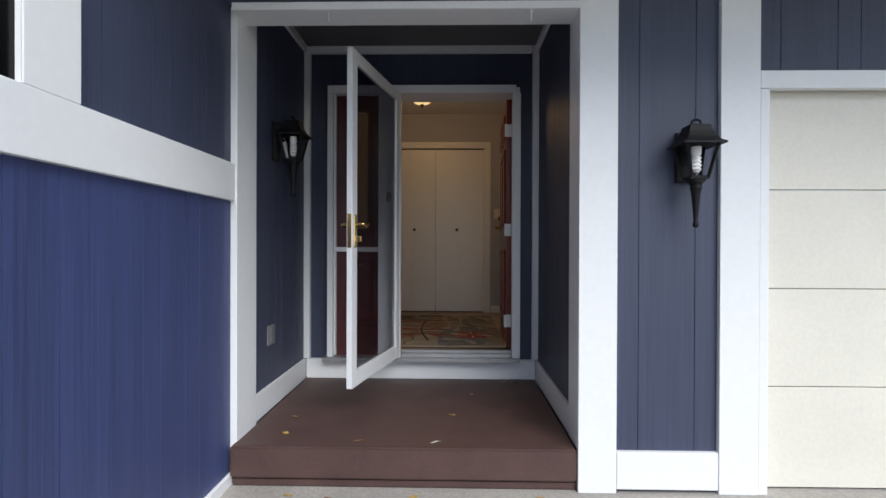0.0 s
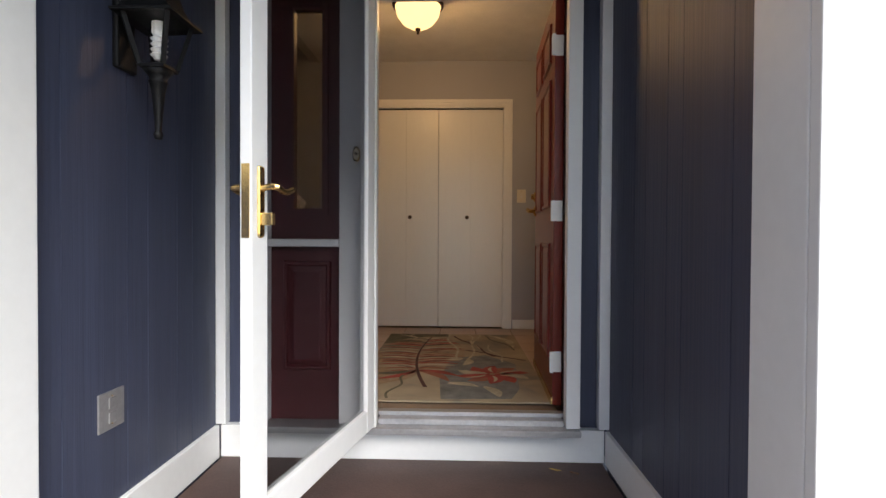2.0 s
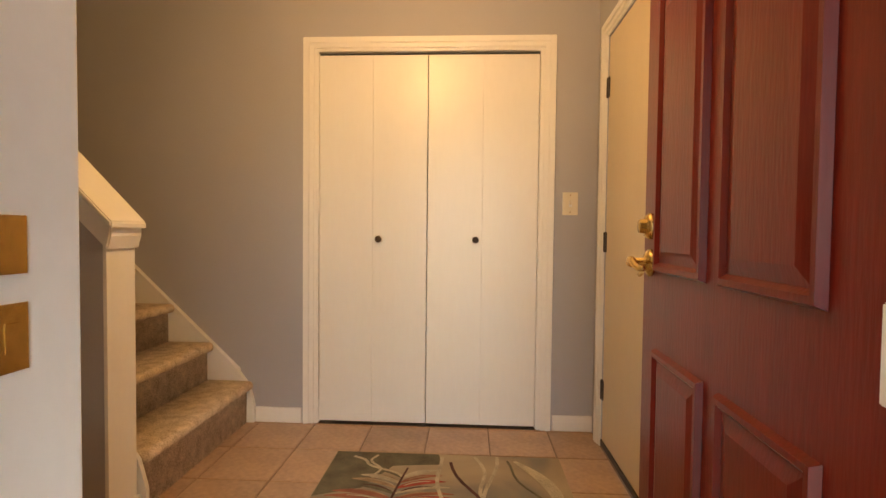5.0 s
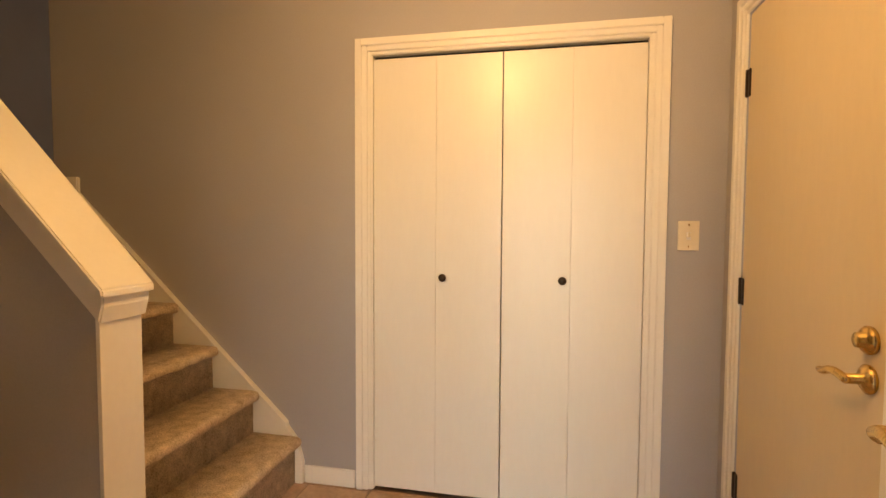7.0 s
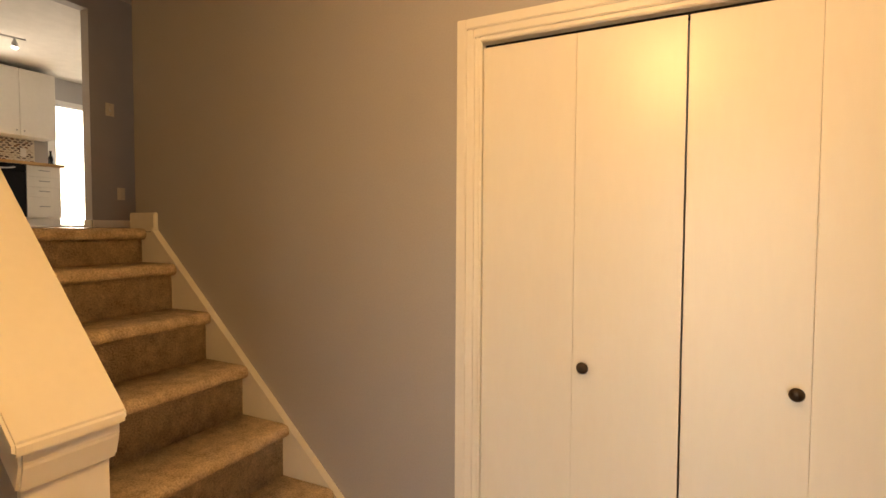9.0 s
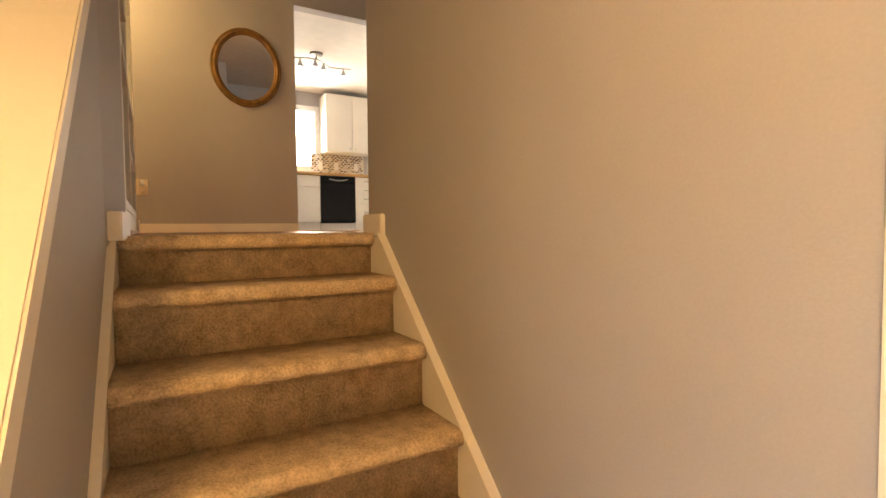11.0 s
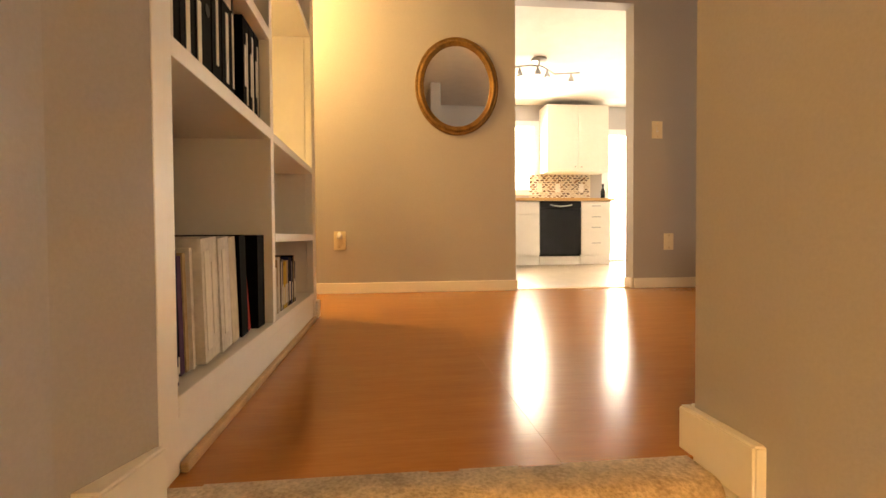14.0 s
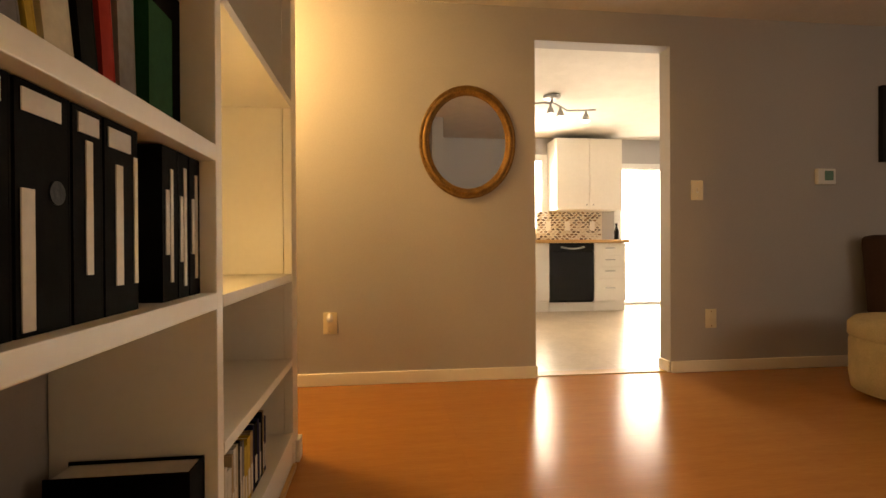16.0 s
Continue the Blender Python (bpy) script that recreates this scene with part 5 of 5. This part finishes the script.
# ---- pieces of floors and walls ----
planks(wall_left, "y", -0.955, 0.006, -9.0, -3.63, GROUND, 1.055, material=SIDING_BLUER)
planks(wall_left, "y", -0.955, 0.006, -4.71, -3.63, 1.25, 2.8)
planks(wall_left, "y", -0.955, 0.006, -3.368, -2.345, DECK, 2.39)
planks(wall_pr, "y", 0.885, -0.006, -3.468, -2.345, DECK, 2.39)
planks(facade, "x", -3.655, -0.006, 1.053, 1.564, -0.22, 4.4)
planks(facade, "x", -3.655, -0.006, -0.92, 0.857, 2.07, 4.4)
planks(facade, "x", -3.655, -0.006, 1.763, 4.5, 1.711, 4.4)
planks(front, "x", -2.29, -0.006, -0.904, -0.753, -0.06, 2.333)
planks(front, "x", -2.29, -0.006, 0.736, 0.834, -0.06, 2.333)
planks(front, "x", -2.29, -0.006, -0.752, 0.735, 2.062, 2.333)


def lay(parent, name, material, x0, x1, y0, y1, z, dx, dy, gap, depth, stagger=0.0, ox=0.0, oy=0.0):
    meshes = {}
    j = 0
    y = y0 + oy - dy
    while y < y1:
        x = x0 + ox - dx + (stagger * dx * (j % 3) if stagger else 0) - dx
        while x < x1:
            a, b, c, d = max(x, x0), min(x + dx, x1), max(y, y0), min(y + dy, y1)
            if b - a > 0.02 and d - c > 0.02:
                key = (round(b - a, 3), round(d - c, 3))
                if key not in meshes:
                    w, h = key
                    meshes[key] = finish(box(-w / 2 + gap, w / 2 - gap, -h / 2 + gap, h / 2 - gap, -depth, 0, 0.0018 if gap > 0.001 else 0.0, seg=1), name, material)
                ob = new(name, meshes[key])
                ob.location = ((a + b) / 2, (c + d) / 2, z)
                ob.parent = parent
            x += dx
        y += dy
        j += 1


lay(bpy.data.objects["floor"], "tile", TILE, -3.4, 0.905, -2.13, 0.0, 0.0, 0.318, 0.318, 0.003, 0.007, 0, 0.247, 0.20)
lay(bpy.data.objects["upper_floor"], "floor_board", WOOD, -4.975, -2.375, -1.5, 3.5, UP, 0.19, 1.25, 0.0002, 0.007)
lay(bpy.data.objects["kitchen_floor"], "tile", KITCHEN_FLOOR, -8.39, -5.025, -0.4, 4.0, UP - 0.004, 0.45, 0.45, 0.0006, 0.007, 0)
